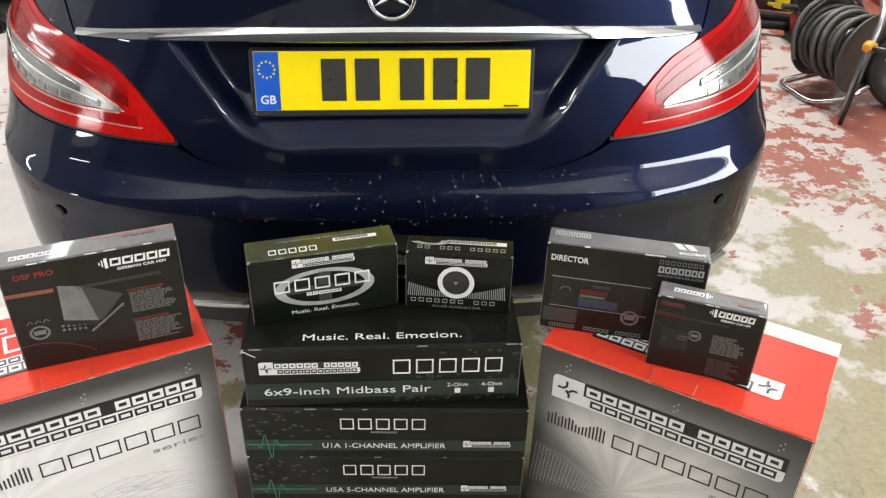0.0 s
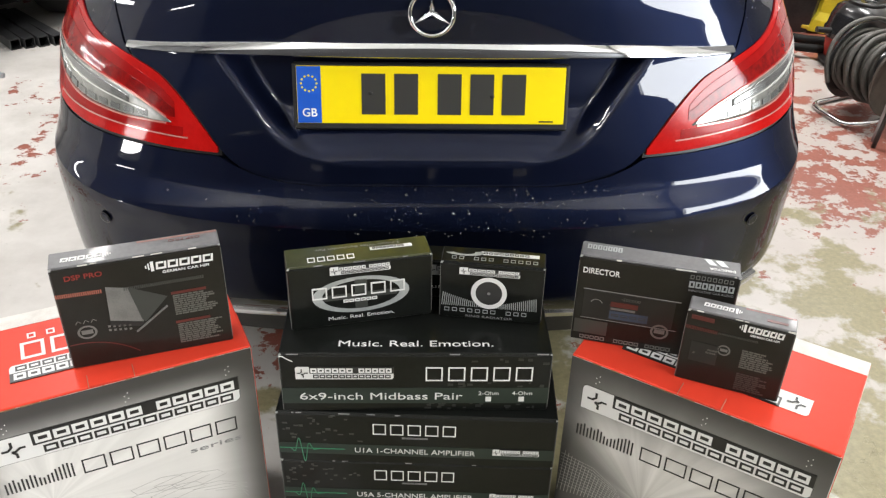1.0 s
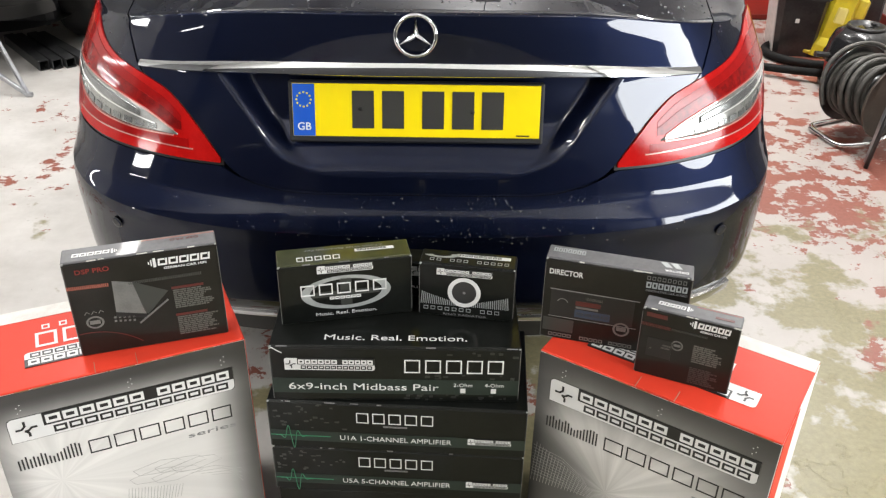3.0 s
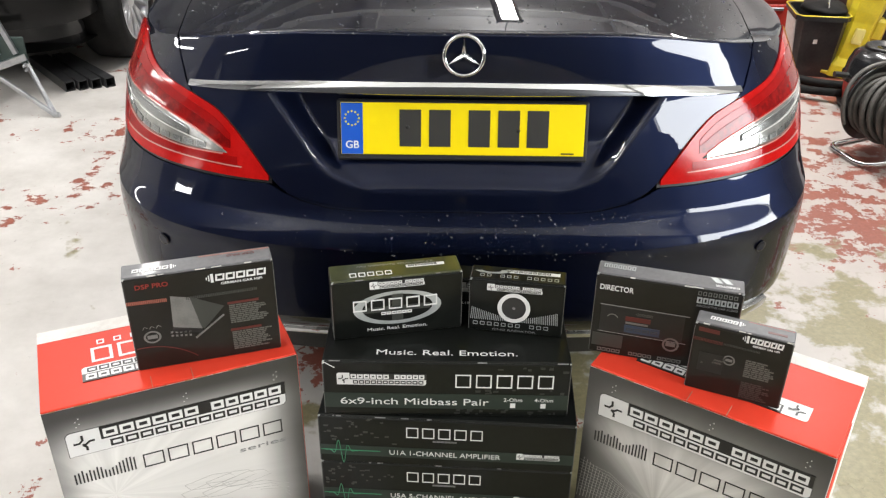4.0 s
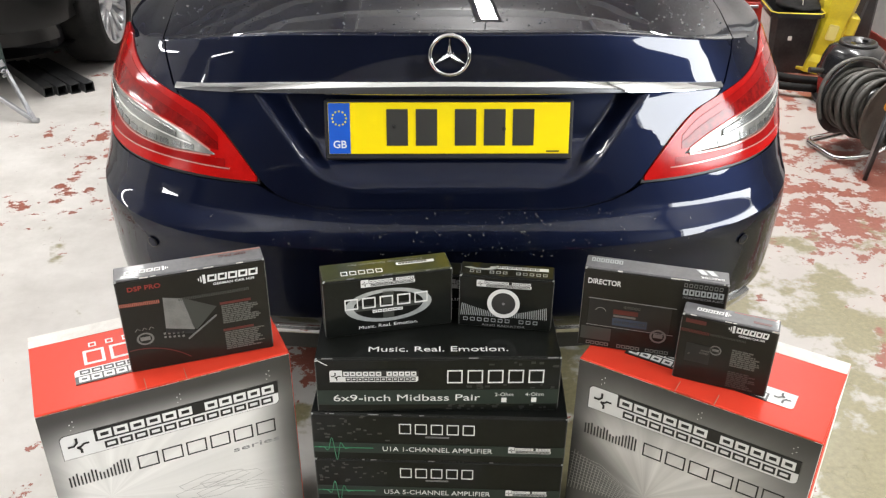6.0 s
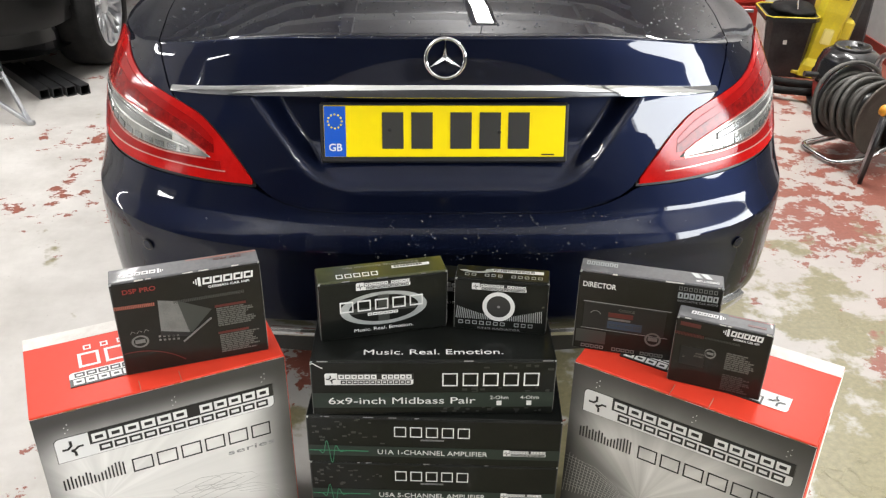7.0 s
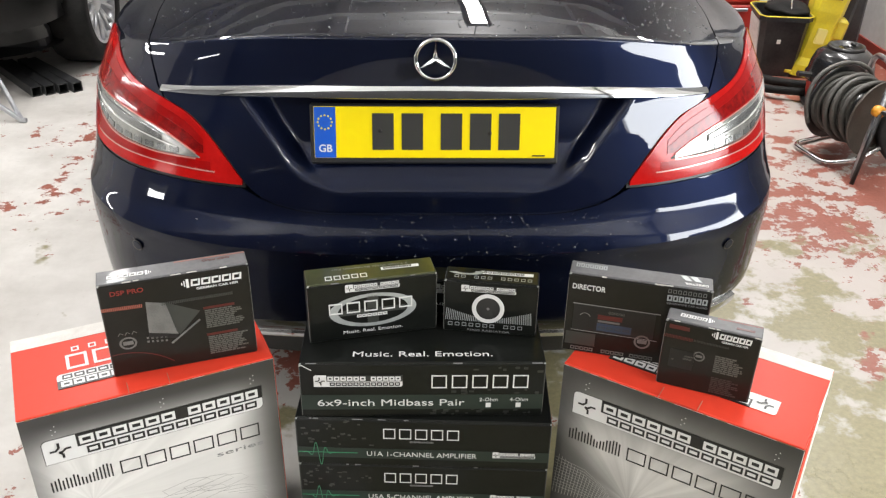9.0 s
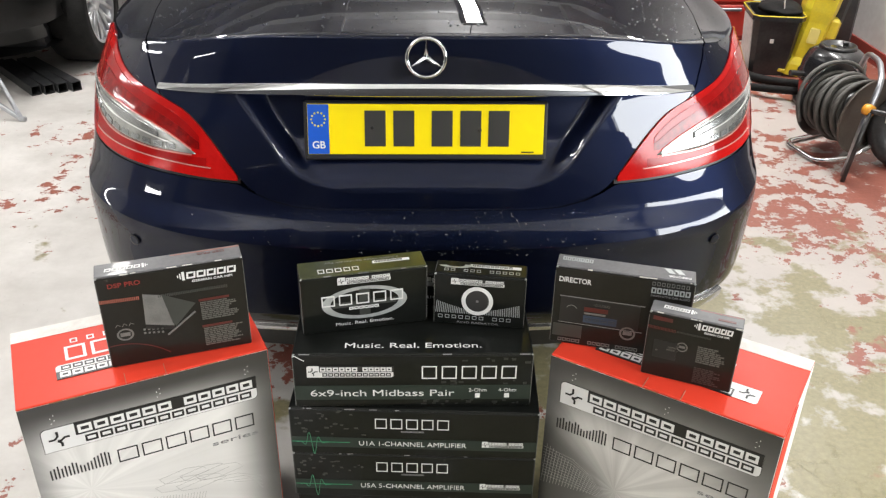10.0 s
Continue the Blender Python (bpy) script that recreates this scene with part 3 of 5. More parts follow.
    chrome_hi = lambda s: 0.962 + 0.010 * (1 - (s / 0.62) ** 2)
    ch = panel_bm(lambda u, v, o: skin(u * 0.622, chrome_lo(u * 0.622) + v * (chrome_hi(u * 0.622) - chrome_lo(u * 0.622)), o + 0.010 - 0.006 * v + 0.0015 * math.sin(math.pi * v) - (0.006 if v < 0.02 else 0)), np.linspace(-1, 1, 80), np.linspace(0, 1, 8))
    shade(part("chrome_strip", ch, CHROME, t, "polished chrome strip above the plate"), 50)
    # round badge
    c = skin(-0.007, 1.028, 0.006)
    tilt = Matrix.Translation(c) @ pose(0, 0, 0, 84)
    ringp = [tilt @ Vector((0.0405 * math.cos(a), 0.0405 * math.sin(a), 0)) for a in np.linspace(0, 2 * math.pi, 49)[:-1]]
    badge = part("badge", tube_bm(ringp, 0.0042, 10, closed=True), CHROME, t, "round chrome badge with three spokes", True)
    bm = bmesh.new()
    for a in (90, 210, 330):
        d = Vector((math.cos(radians(a)), math.sin(radians(a)), 0))
        e = Vector((-d.y, d.x, 0))
        pts = [d * 0.039, e * 0.008 - d * 0.004, -e * 0.008 - d * 0.004]
        vs = [bm.verts.new(tilt @ p) for p in pts] + [bm.verts.new(tilt @ Vector((0, 0, 0.008)))]
        for tri in ((0, 1, 3), (1, 2, 3), (2, 0, 3), (0, 2, 1)):
            bm.faces.new([vs[i] for i in tri])
    part("spokes", bm, CHROME, badge)
    # number plate in its black holder
    pm = Matrix.Translation((-0.006, -0.034, 0.866)) @ pose(0, 0, 0, 90 - 13)
    holder = part("plate_holder", box_bm(0.537, 0.131, 0.012, (0, -0.004, 0.0), 0.004, m=pm), TRIM_BLACK, t, "black plastic plate holder")
    part("plate", box_bm(0.52, 0.111, 0.003, (0, 0, 0.008), 0.001, m=pm), YELLOW_PLATE, holder, "yellow number plate")
    part("blue_band", box_bm(0.046, 0.109, 0.001, (-0.236, 0, 0.0102), m=pm), BLUE_PLATE, holder, "blue band with a ring of stars")
    bm = bmesh.new()
    for k in range(12):
        a = 2 * math.pi * k / 12
        lathe_bm([(0.0022, 0), (0.0022, 0.0006)], 5, bm, pm @ Matrix.Translation((-0.236 + 0.015 * math.cos(a), 0.022 + 0.015 * math.sin(a), 0.0108)))
    part("stars", bm, YELLOW_PLATE, holder)
    for x, w in ((-0.112, 0.046), (-0.049, 0.046), (0.035, 0.046), (0.098, 0.046), (0.160, 0.046)):
        part("plate_bar", box_bm(w, 0.079, 0.001, (x, 0.002, 0.0102), m=pm), INK_PLATE, holder)
    for x, y in ((-0.118, 0.004), (0.118, -0.001)):
        part("screw", lathe_bm([(0.0042, 0), (0.0042, 0.0012), (0.003, 0.002), (0, 0.002)], 14, m=pm @ Matrix.Translation((x, y, 0.0105))), INK, holder, "", True)
    part("maker_bar", box_bm(0.028, 0.0028, 0.001, (0.225, -0.05, 0.0102), m=pm), INK, holder)
    text_part("country_letters", "GB", 0.0165, pm @ pose(-0.236, -0.042, 0.0106), INK_WHITE, holder, bold=True)
    # parking sensors and exhaust trims
    for s in (-0.70, 0.70):
        p, q = skin(s, 0.580, 0.004), skin(s, 0.580, 0.013)
        mm = Matrix.Translation(p) @ (q - p).to_track_quat("Z", "Y").to_matrix().to_4x4()
        sensor = part("parking_sensor", lathe_bm([(0.012, 0.0), (0.012, 0.0015), (0.010, 0.002), (0.0, 0.002)], 24, m=mm), paint, t)
        part("sensor_ring", lathe_bm([(0.0138, 0.0), (0.0138, 0.0008), (0.012, 0.0008)], 24, m=mm), TRIM_BLACK, sensor)
    # chrome lip and black skirt below the bumper
    shade(part("chrome_lip", panel_bm(lambda u, v, o: skin(u, 0.292 + 0.022 * v, o + 0.006 + 0.006 * math.sin(math.pi * v)), np.linspace(-0.56, 0.56, 60), np.linspace(0, 1, 6)), CHROME, t, "bright lip along the bumper's foot"), 50)
    shade(part("bumper_skirt", panel_bm(lambda u, v, o: skin(u, 0.20 + 0.115 * v, o - 0.003), np.linspace(-1.0, 1.0, 80), np.linspace(0, 1, 6)), TRIM_BLACK, t, "black skirt under the bumper"), 50)
    for side in (-1, 1):
        shade(part("exhaust_trim", panel_bm(lambda u, v, o: skin(side * (0.52 + 0.27 * u), 0.315 + 0.072 * v * (1 - 0.25 * (1 - u)) + 0.006 * u, o + 0.010 + 0.008 * math.sin(math.pi * v)), np.linspace(0, 1, 20), np.linspace(0, 1, 8)), CHROME_SATIN, t, "satin chrome exhaust tip in the bumper's corner"), 50)
    # water drops on the bumper's shelf and the lid
    rnd = random.Random(4)
    for name, n, su, zu in (("bumper_dew", 260, (-0.55, 0.6), (0.585, 0.69)), ("lid_dew", 900, (-0.70, 0.70), (1.066, 1.118)), ("wing_dew", 260, (-0.86, 0.86), (0.90, 1.10))):
        bm = bmesh.new()
        for _ in range(n):
            s, z = rnd.gauss(0.05, 0.28) if name[0] == "b" else rnd.uniform(*su), rnd.uniform(*zu)
            if not su[0] < s < su[1] or (name[0] == "w" and (abs(s) < 0.66 or z < high(abs(s)) - 0.02)):
                continue
            r = (0.0008 + 0.0024 * rnd.random() ** 2.5) if name[0] != "b" else 0.0009 + 0.0021 * rnd.random() ** 3
            lift = ridge(s, z) if z < 0.7 else 0.0
            if z < 0.7 and z > bumper_top(s) - 0.004:
                continue
            p, q = skin(s, z, lift), skin(s, z, lift + 0.01)
            mm = Matrix.Translation(p) @ (q - p).to_track_quat("Z", "Y").to_matrix().to_4x4()
            bead(bm, mm, r)
        tagged(part(name, bm, WATER, t, "scattered water drops", True), kind="stuff")
    return t


def bead(bm, m, r):
    """One drop of water standing on a surface."""
    rings = [[bm.verts.new(m @ Vector((a * math.cos(math.pi * k / 4), a * math.sin(math.pi * k / 4), h))) for k in range(8)] for a, h in ((r, 0), (r * 0.86, r * 0.42), (r * 0.42, r * 0.66))]
    tip = bm.verts.new(m @ Vector((0, 0, r * 0.72)))
    for a, b in zip(rings, rings[1:]):
        for k in range(8):
            bm.faces.new((a[k], a[(k + 1) % 8], b[(k + 1) % 8], b[k]))
    for k in range(8):
        bm.faces.new((rings[-1][k], rings[-1][(k + 1) % 8], tip))


def text_part(name, body, size, m, mat, parent, bold=False, align="CENTER", width=None):
    """Flat lettering of a given height at m, its left or middle at m's origin."""
    cu = bpy.data.curves.new(name, "FONT")
    cu.body, cu.size, cu.align_x, cu.extrude = body, size * 1.38, "CENTER" if align == "CENTER" else align, 0.0002
    cu.offset = size * 0.02 if bold else 0.0
    cu.resolution_u = 3
    tmp = bpy.data.objects.new(name, cu)
    scene.collection.objects.link(tmp)
    dg = bpy.context.evaluated_depsgraph_get()
    me = bpy.data.meshes.new_from_object(tmp.evaluated_get(dg))
    bpy.data.objects.remove(tmp)
    bpy.data.curves.remove(cu)
    if width:
        xs = [v.co.x for v in me.vertices]
        k = width / (max(xs) - min(xs))
        for v in me.vertices:
            v.co.x *= k
    me.transform(m)
    me.materials.clear()
    me.materials.append(mat)
    ob = new(name, me)
    ob.parent = parent
    return ob


car(PAINT, pose(0.006, 0, 0, 0, 0, -0.8), "dark blue metallic saloon car, rear end wet with drops", True)
other = car(PAINT_GREY, pose(-2.66, 2.42, 0), "charcoal grey car parked beside steel tubes", False, (0.74, 3.6))


# ---- cartons ----
def carton(name, label, w, d, h, m, mats, group="", bevel=0.0025):
    """A closed card box: m stands at the middle of its base; local -y is its front. mats: body, top."""
    t = thing(name, label, "box", group, m)
    part("carton_body", box_bm(w, d, h - 0.004, (0, 0, (h - 0.004) / 2), bevel), mats[0], t)
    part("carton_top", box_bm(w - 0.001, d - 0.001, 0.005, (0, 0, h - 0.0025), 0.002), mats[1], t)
    return t


def put_box(front_l, front_r, d, h, z):
    """Pose and width of a box from its front edge."""
    a, b = Vector((*front_l, 0)), Vector((*front_r, 0))
    along = (b - a)
    ang = math.degrees(math.atan2(along.y, along.x))
    back = Vector((-along.y, along.x, 0)).normalized()
    c = (a + b) / 2 + back * d / 2
    return along.length, pose(c.x, c.y, z, 0, 0, ang)


BOXES = {}
for key, fl, fr, d, h, z, mats, label in (
    ("sub_a", (-0.75, -0.60), (-0.325, -0.423), 0.257, 0.56, 0.0, (CARD_WHITE, CARD_RED), "large red-topped carton with a grey and white printed front"),
    ("sub_b", (0.239, -0.448), (0.616, -0.701), 0.262, 0.555, 0.0, (CARD_WHITE, CARD_RED), "large red-topped carton with a grey and white printed front"),
    ("base", (-0.285, -0.45), (0.215, -0.48), 0.25, 0.193, 0.0, (CARD_BLACK, CARD_BLACK), "plain black carton under the amplifier cartons"),
    ("amp_b", (-0.289, -0.455), (0.219, -0.489), 0.26, 0.122, 0.193, (CARD_BLACK, CARD_BLACK), "flat black amplifier carton with green print"),
    ("amp_a", (-0.289, -0.458), (0.219, -0.492), 0.26, 0.123, 0.315, (CARD_BLACK, CARD_BLACK), "flat black amplifier carton with green print"),
    ("mid", (-0.273, -0.458), (0.201, -0.467), 0.25, 0.133, 0.438, (CARD_BLACK, CARD_BLACK), "black speaker carton with white lettering"),
    ("u3", (-0.255, -0.397), (-0.006, -0.350), 0.060, 0.134, 0.571, (CARD_BLACK, CARD_OLIVE), "small black carton with a white oval print"),
    ("ring", (0.008, -0.356), (0.190, -0.385), 0.050, 0.122, 0.571, (CARD_BLACK, CARD_BLACK), "small black carton printed with a silver ring"),
    ("ring_b", (-0.025, -0.295), (0.155, -0.315), 0.050, 0.084, 0.571, (CARD_BLACK, CARD_BLACK), "small black carton standing behind another"),
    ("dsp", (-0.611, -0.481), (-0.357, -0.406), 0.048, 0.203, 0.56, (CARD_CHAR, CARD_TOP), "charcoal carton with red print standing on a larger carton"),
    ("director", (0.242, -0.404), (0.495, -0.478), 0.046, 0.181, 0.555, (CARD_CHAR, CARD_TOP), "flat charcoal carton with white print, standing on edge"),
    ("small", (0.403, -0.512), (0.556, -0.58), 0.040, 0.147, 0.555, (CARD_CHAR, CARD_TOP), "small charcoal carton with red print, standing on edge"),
):
    w, m = put_box(fl, fr, d, h, z)
    BOXES[key] = (carton("carton", label, w, d, h, m, mats, "audio equipment cartons"), w, d, h)


# ---- prints on the cartons ----
class Face:
    """A flat side of a carton to print on: x along, y up from its lower left corner."""
    def __init__(self, key, top=False, turned=False):
        self.ob, w, d, h = BOXES[key]
        self.w, self.h, self.d = w, h, d
        self.m = pose(-w / 2, -d / 2, h + 0.0001) if top else pose(-w / 2, -d / 2, 0, 90)
        if turned:
            self.m = pose(w / 2, d / 2, h + 0.0001, 0, 0, 180)

    def rects(self, name, rows, mat, layer=1, label="", slant=0.0, one=False):
        bm = bmesh.new()
        for u0, v0, u1, v1 in rows:
            a = self.m
            s = slant * (v1 - v0)
            lo, hi = 0.0, 0.0006 * layer
            vs = [bm.verts.new(a @ Vector(p)) for p in ((u0, v0, lo), (u1, v0, lo), (u1 + s, v1, lo), (u0 + s, v1, lo), (u0, v0, hi), (u1, v0, hi), (u1 + s, v1, hi), (u0 + s, v1, hi))]
            for f in ((4, 5, 6, 7), (0, 1, 5, 4), (1, 2, 6, 5), (2, 3, 7, 6), (3, 0, 4, 7)):
                bm.faces.new([vs[i] for i in f])
        ob = part(name, bm, mat, self.ob, label)
        return tagged(ob, kind="stuff") if len(rows) > 2 and not one else ob

    def plate(self, name, u0, v0, u1, v1, r, mat, layer=1, label=""):
        """A plate with two rounded corners."""
        pts = [(u0, v0), (u1 - r, v0)] + [(u1 - r + r * math.sin(a), v0 + r - r * math.cos(a)) for a in np.linspace(0.2, 1.57, 5)] + [(u1, v1), (u0 + r, v1)] + [(u0 + r - r * math.sin(a), v1 - r + r * math.cos(a)) for a in np.linspace(0.2, 1.57, 5)]
        bm = bmesh.new()
        bm.faces.new([bm.verts.new(self.m @ Vector((u, v, 0.0006 * layer))) for u, v in pts])
        return part(name, bm, mat, self.ob, label)

    def poly(self, name, pts, mat, layer=1, label=""):
        """A filled flat shape with the given corners."""
        bm = bmesh.new()
        bm.faces.new([bm.verts.new(self.m @ Vector((u, v, 0.0006 * layer))) for u, v in pts])
        return part(name, bm, mat, self.ob, label)

    def stroke(self, name, paths, width, mat, layer=1, label=""):
        """Printed lines of one width along one or more paths."""
        bm = bmesh.new()
        for path in paths:
            ps = [Vector((u, v, 0.0006 * layer)) for u, v in path]
            sides = []
            for i, p in enumerate(ps):
                d = (ps[min(i + 1, len(ps) - 1)] - ps[max(i - 1, 0)]).normalized()
                e = Vector((-d.y, d.x, 0)) * width / 2
                sides.append((bm.verts.new(self.m @ (p + e)), bm.verts.new(self.m @ (p - e))))
            for a, b in zip(sides, sides[1:]):
                bm.faces.new((a[0], a[1], b[1], b[0]))
        return part(name, bm, mat, self.ob, label)

    def frames(self, name, u0, v0, u1, v1, n, stroke, mat, layer=2, gap=0.22, skip=(), label="", slant=0.0):
        """A row of n plain hollow blocks."""
        rows, cell = [], (u1 - u0) / n
        single = v1 - v0 > 0.0125
        for k in range(n):
            if k in skip:
                continue
            a, b = u0 + k * cell, u0 + (k + 1 - gap) * cell
            s = min(stroke, (b - a) * 0.4)
            rows += [(a, v0, a + s, v1), (b - s, v0, b, v1), (a + s, v1 - s, b - s, v1), (a + s, v0, b - s, v0 + s)]
            if single:
                self.rects(name, rows, mat, layer, label, slant, True)
                rows = []
        return self.rects(name, rows, mat, layer, label, slant) if rows else None

    def words(self, name, body, u, v, size, mat, layer=2, width=None, align="CENTER", bold=False):
        return text_part(name, body, size, self.m @ pose(u, v, 0.0006 * layer), mat, self.ob, bold, align, width)

    def disc(self, name, u, v, ru, rv, mat, layer=1, hole=0.0, label="", a0=0, a1=360):
        bm = bmesh.new()
        angs = [radians(a) for a in np.linspace(a0, a1, 49)]
        z = 0.0006 * layer
        if hole:
            o = [bm.verts.new(self.m @ Vector((u + ru * math.cos(a), v + rv * math.sin(a), z))) for a in angs]
            i = [bm.verts.new(self.m @ Vector((u + ru * hole * math.cos(a), v + rv * hole * math.sin(a), z))) for a in angs]
            for k in range(48):
                bm.faces.new((o[k], o[k + 1], i[k + 1], i[k]))
        else:
            bm.faces.new([bm.verts.new(self.m @ Vector((u + ru * math.cos(a), v + rv * math.sin(a), z))) for a in angs[:-1]])
        return part(name, bm, mat, self.ob, label)

    def lines(self, name, u0, v0, u1, v1, n, mat, seed, layer=1):
        """Small print as bars of uneven length."""
        rnd = random.Random(seed)
        step = (v1 - v0) / n
        rows = []
        for k in range(n):
            a, end = u0, u0 + (u1 - u0) * rnd.uniform(0.62, 1.0)
            while a < end:
                b = min(end, a + rnd.uniform(0.004, 0.013))
                rows.append((a, v1 - (k + 0.62) * step, b, v1 - k * step))
                a = b + 0.0012
        return self.rects(name, rows, mat, layer)

    def maker(self, u0, v0, u1, v1, edge=True):
        """The maker's two-line plate as plain shapes: white plate, dark half, blocks, stepped sign."""
        w, h = u1 - u0, v1 - v0
        if edge:
            self.plate("logo_border", u0 - h * 0.03, v0 - h * 0.03, u1 + h * 0.03, v1 + h * 0.03, h * 0.2, INK, 1)
        self.plate("logo_plate", u0, v0, u1, v1, h * 0.18, INK_WHITE, 2, "white plate with dark blocks")
        sx = u0 + w * 0.145
        self.rects("logo_band", [(sx, v0 + h * 0.47, u1, v1)], INK, 3)
        self.frames("logo_block", sx + w * 0.012, v0 + h * 0.55, sx + w * 0.45, v1 - h * 0.10, 6, h * 0.10, INK_WHITE, 4, 0.14)
        self.frames("logo_block", sx + w * 0.50, v0 + h * 0.55, u1 - w * 0.010, v1 - h * 0.10, 5, h * 0.10, INK_WHITE, 4, 0.14)
        self.frames("logo_block", sx + w * 0.035, v0 + h * 0.09, u1 - w * 0.020, v0 + h * 0.38, 12, h * 0.075, INK, 3, 0.14)
        c, g = (u0 + w * 0.072, v0 + h * 0.5), h * 0.34
        steps = [[(-1.0, 0.05), (-0.45, 0.05), (-0.12, 0.38), (-0.12, 1.0)], [(1.0, 0.1), (0.5, 0.1), (0.16, -0.2), (-0.2, -0.2)], [(0.16, -1.0), (0.16, -0.52), (-0.18, -0.2)]]
        self.stroke("logo_sign", [[(c[0] + a * g, c[1] + b * g) for a, b in p] for p in steps], h * 0.085, INK, 4)


def front_print(dark_right):
    """Printed sheet: charcoal above, running to white below, with pale rays out of the lower part."""
    m = bpy.data.materials.new("grey gradient print")
    m.use_nodes = True
    nt = m.node_tree
    b = nt.nodes["Principled BSDF"]
    tc, sp = nt.nodes.new("ShaderNodeTexCoord"), nt.nodes.new("ShaderNodeSeparateXYZ")
    nt.links.new(tc.outputs["Object"], sp.inputs[0])
    def mr(v, a, c, lo=0.0, hi=1.0):
        n = nt.nodes.new("ShaderNodeMapRange")
        n.interpolation_type = "SMOOTHSTEP"
        for k, x in zip(("From Min", "From Max", "To Min", "To Max"), (a, c, lo, hi)):
            n.inputs[k].default_value = x
        nt.links.new(v, n.inputs["Value"])
        return n.outputs[0]
    def op(kind, a, c):
        n = nt.nodes.new("ShaderNodeMath")
        n.operation = kind
        for i, v in enumerate((a, c)):
            if isinstance(v, (int, float)):
                n.inputs[i].default_value = v
            else:
                nt.links.new(v, n.inputs[i])
        return n.outputs[0]
    # angle round a point low on the sheet gives the rays
    ang = op("ARCTAN2", op("SUBTRACT", sp.outputs["Z"], 0.33 if dark_right else 0.27), op("SUBTRACT", sp.outputs["X"], -0.14 if dark_right else -0.06))
    cmb = nt.nodes.new("ShaderNodeCombineXYZ")
    nt.links.new(ang, cmb.inputs[0])
    nz = nt.nodes.new("ShaderNodeTexNoise")
    nz.inputs["Scale"].default_value, nz.inputs["Detail"].default_value = 4.0, 6
    nt.links.new(cmb.outputs[0], nz.inputs["Vector"])
    up = mr(sp.outputs["Z"], 0.54 if dark_right else 0.56, 0.44 if dark_right else 0.37)
    left, right = (mr(sp.outputs["X"], -0.235, -0.17, 0.35), mr(sp.outputs["X"], 0.225, 0.12, 0.12)) if dark_right else (mr(sp.outputs["X"], -0.225, -0.12, 0.25), mr(sp.outputs["X"], 0.24, 0.05, 0.25))
    v = op("MULTIPLY", op("MULTIPLY", up, left), right)
    v = op("MULTIPLY", v, mr(nz.outputs["Fac"], 0.3, 0.7, 0.86 if dark_right else 0.74, 1.05))
    if not dark_right:
        du, dv = op("ADD", sp.outputs["X"], 0.20), op("SUBTRACT", sp.outputs["Z"], 0.23)
        far = op("SQRT", op("ADD", op("MULTIPLY", du, du), op("MULTIPLY", dv, dv)), 0)
        v = op("MULTIPLY", v, mr(far, 0.06, 0.20, 0.12))
    v = op("ADD", op("MULTIPLY", v, 0.67 if dark_right else 0.64), 0.040)
    cc = nt.nodes.new("ShaderNodeCombineColor")
    for i, k in enumerate((1.0, 0.985, 0.95)):
        nt.links.new(op("MULTIPLY", v, k), cc.inputs[i])
    nt.links.new(cc.outputs[0], b.inputs["Base Color"])
    b.inputs["Roughness"].default_value = 0.35
    b.inputs["Coat Weight"].default_value, b.inputs["Coat Roughness"].default_value = 0.2, 0.25
    return m


def worn(f, along, v, seed, n=16, mat=None):
    """Small pale scuffs on an edge."""
    rnd = random.Random(seed)
    rows = []
    for _ in range(n):
        u = rnd.uniform(0, along)
        rows.append((u, v - rnd.uniform(0.0008, 0.0022), min(along, u + rnd.uniform(0.003, 0.022)), v + 0.0006))
    f.rects("scuff", rows, mat or CARD_WHITE, 1)


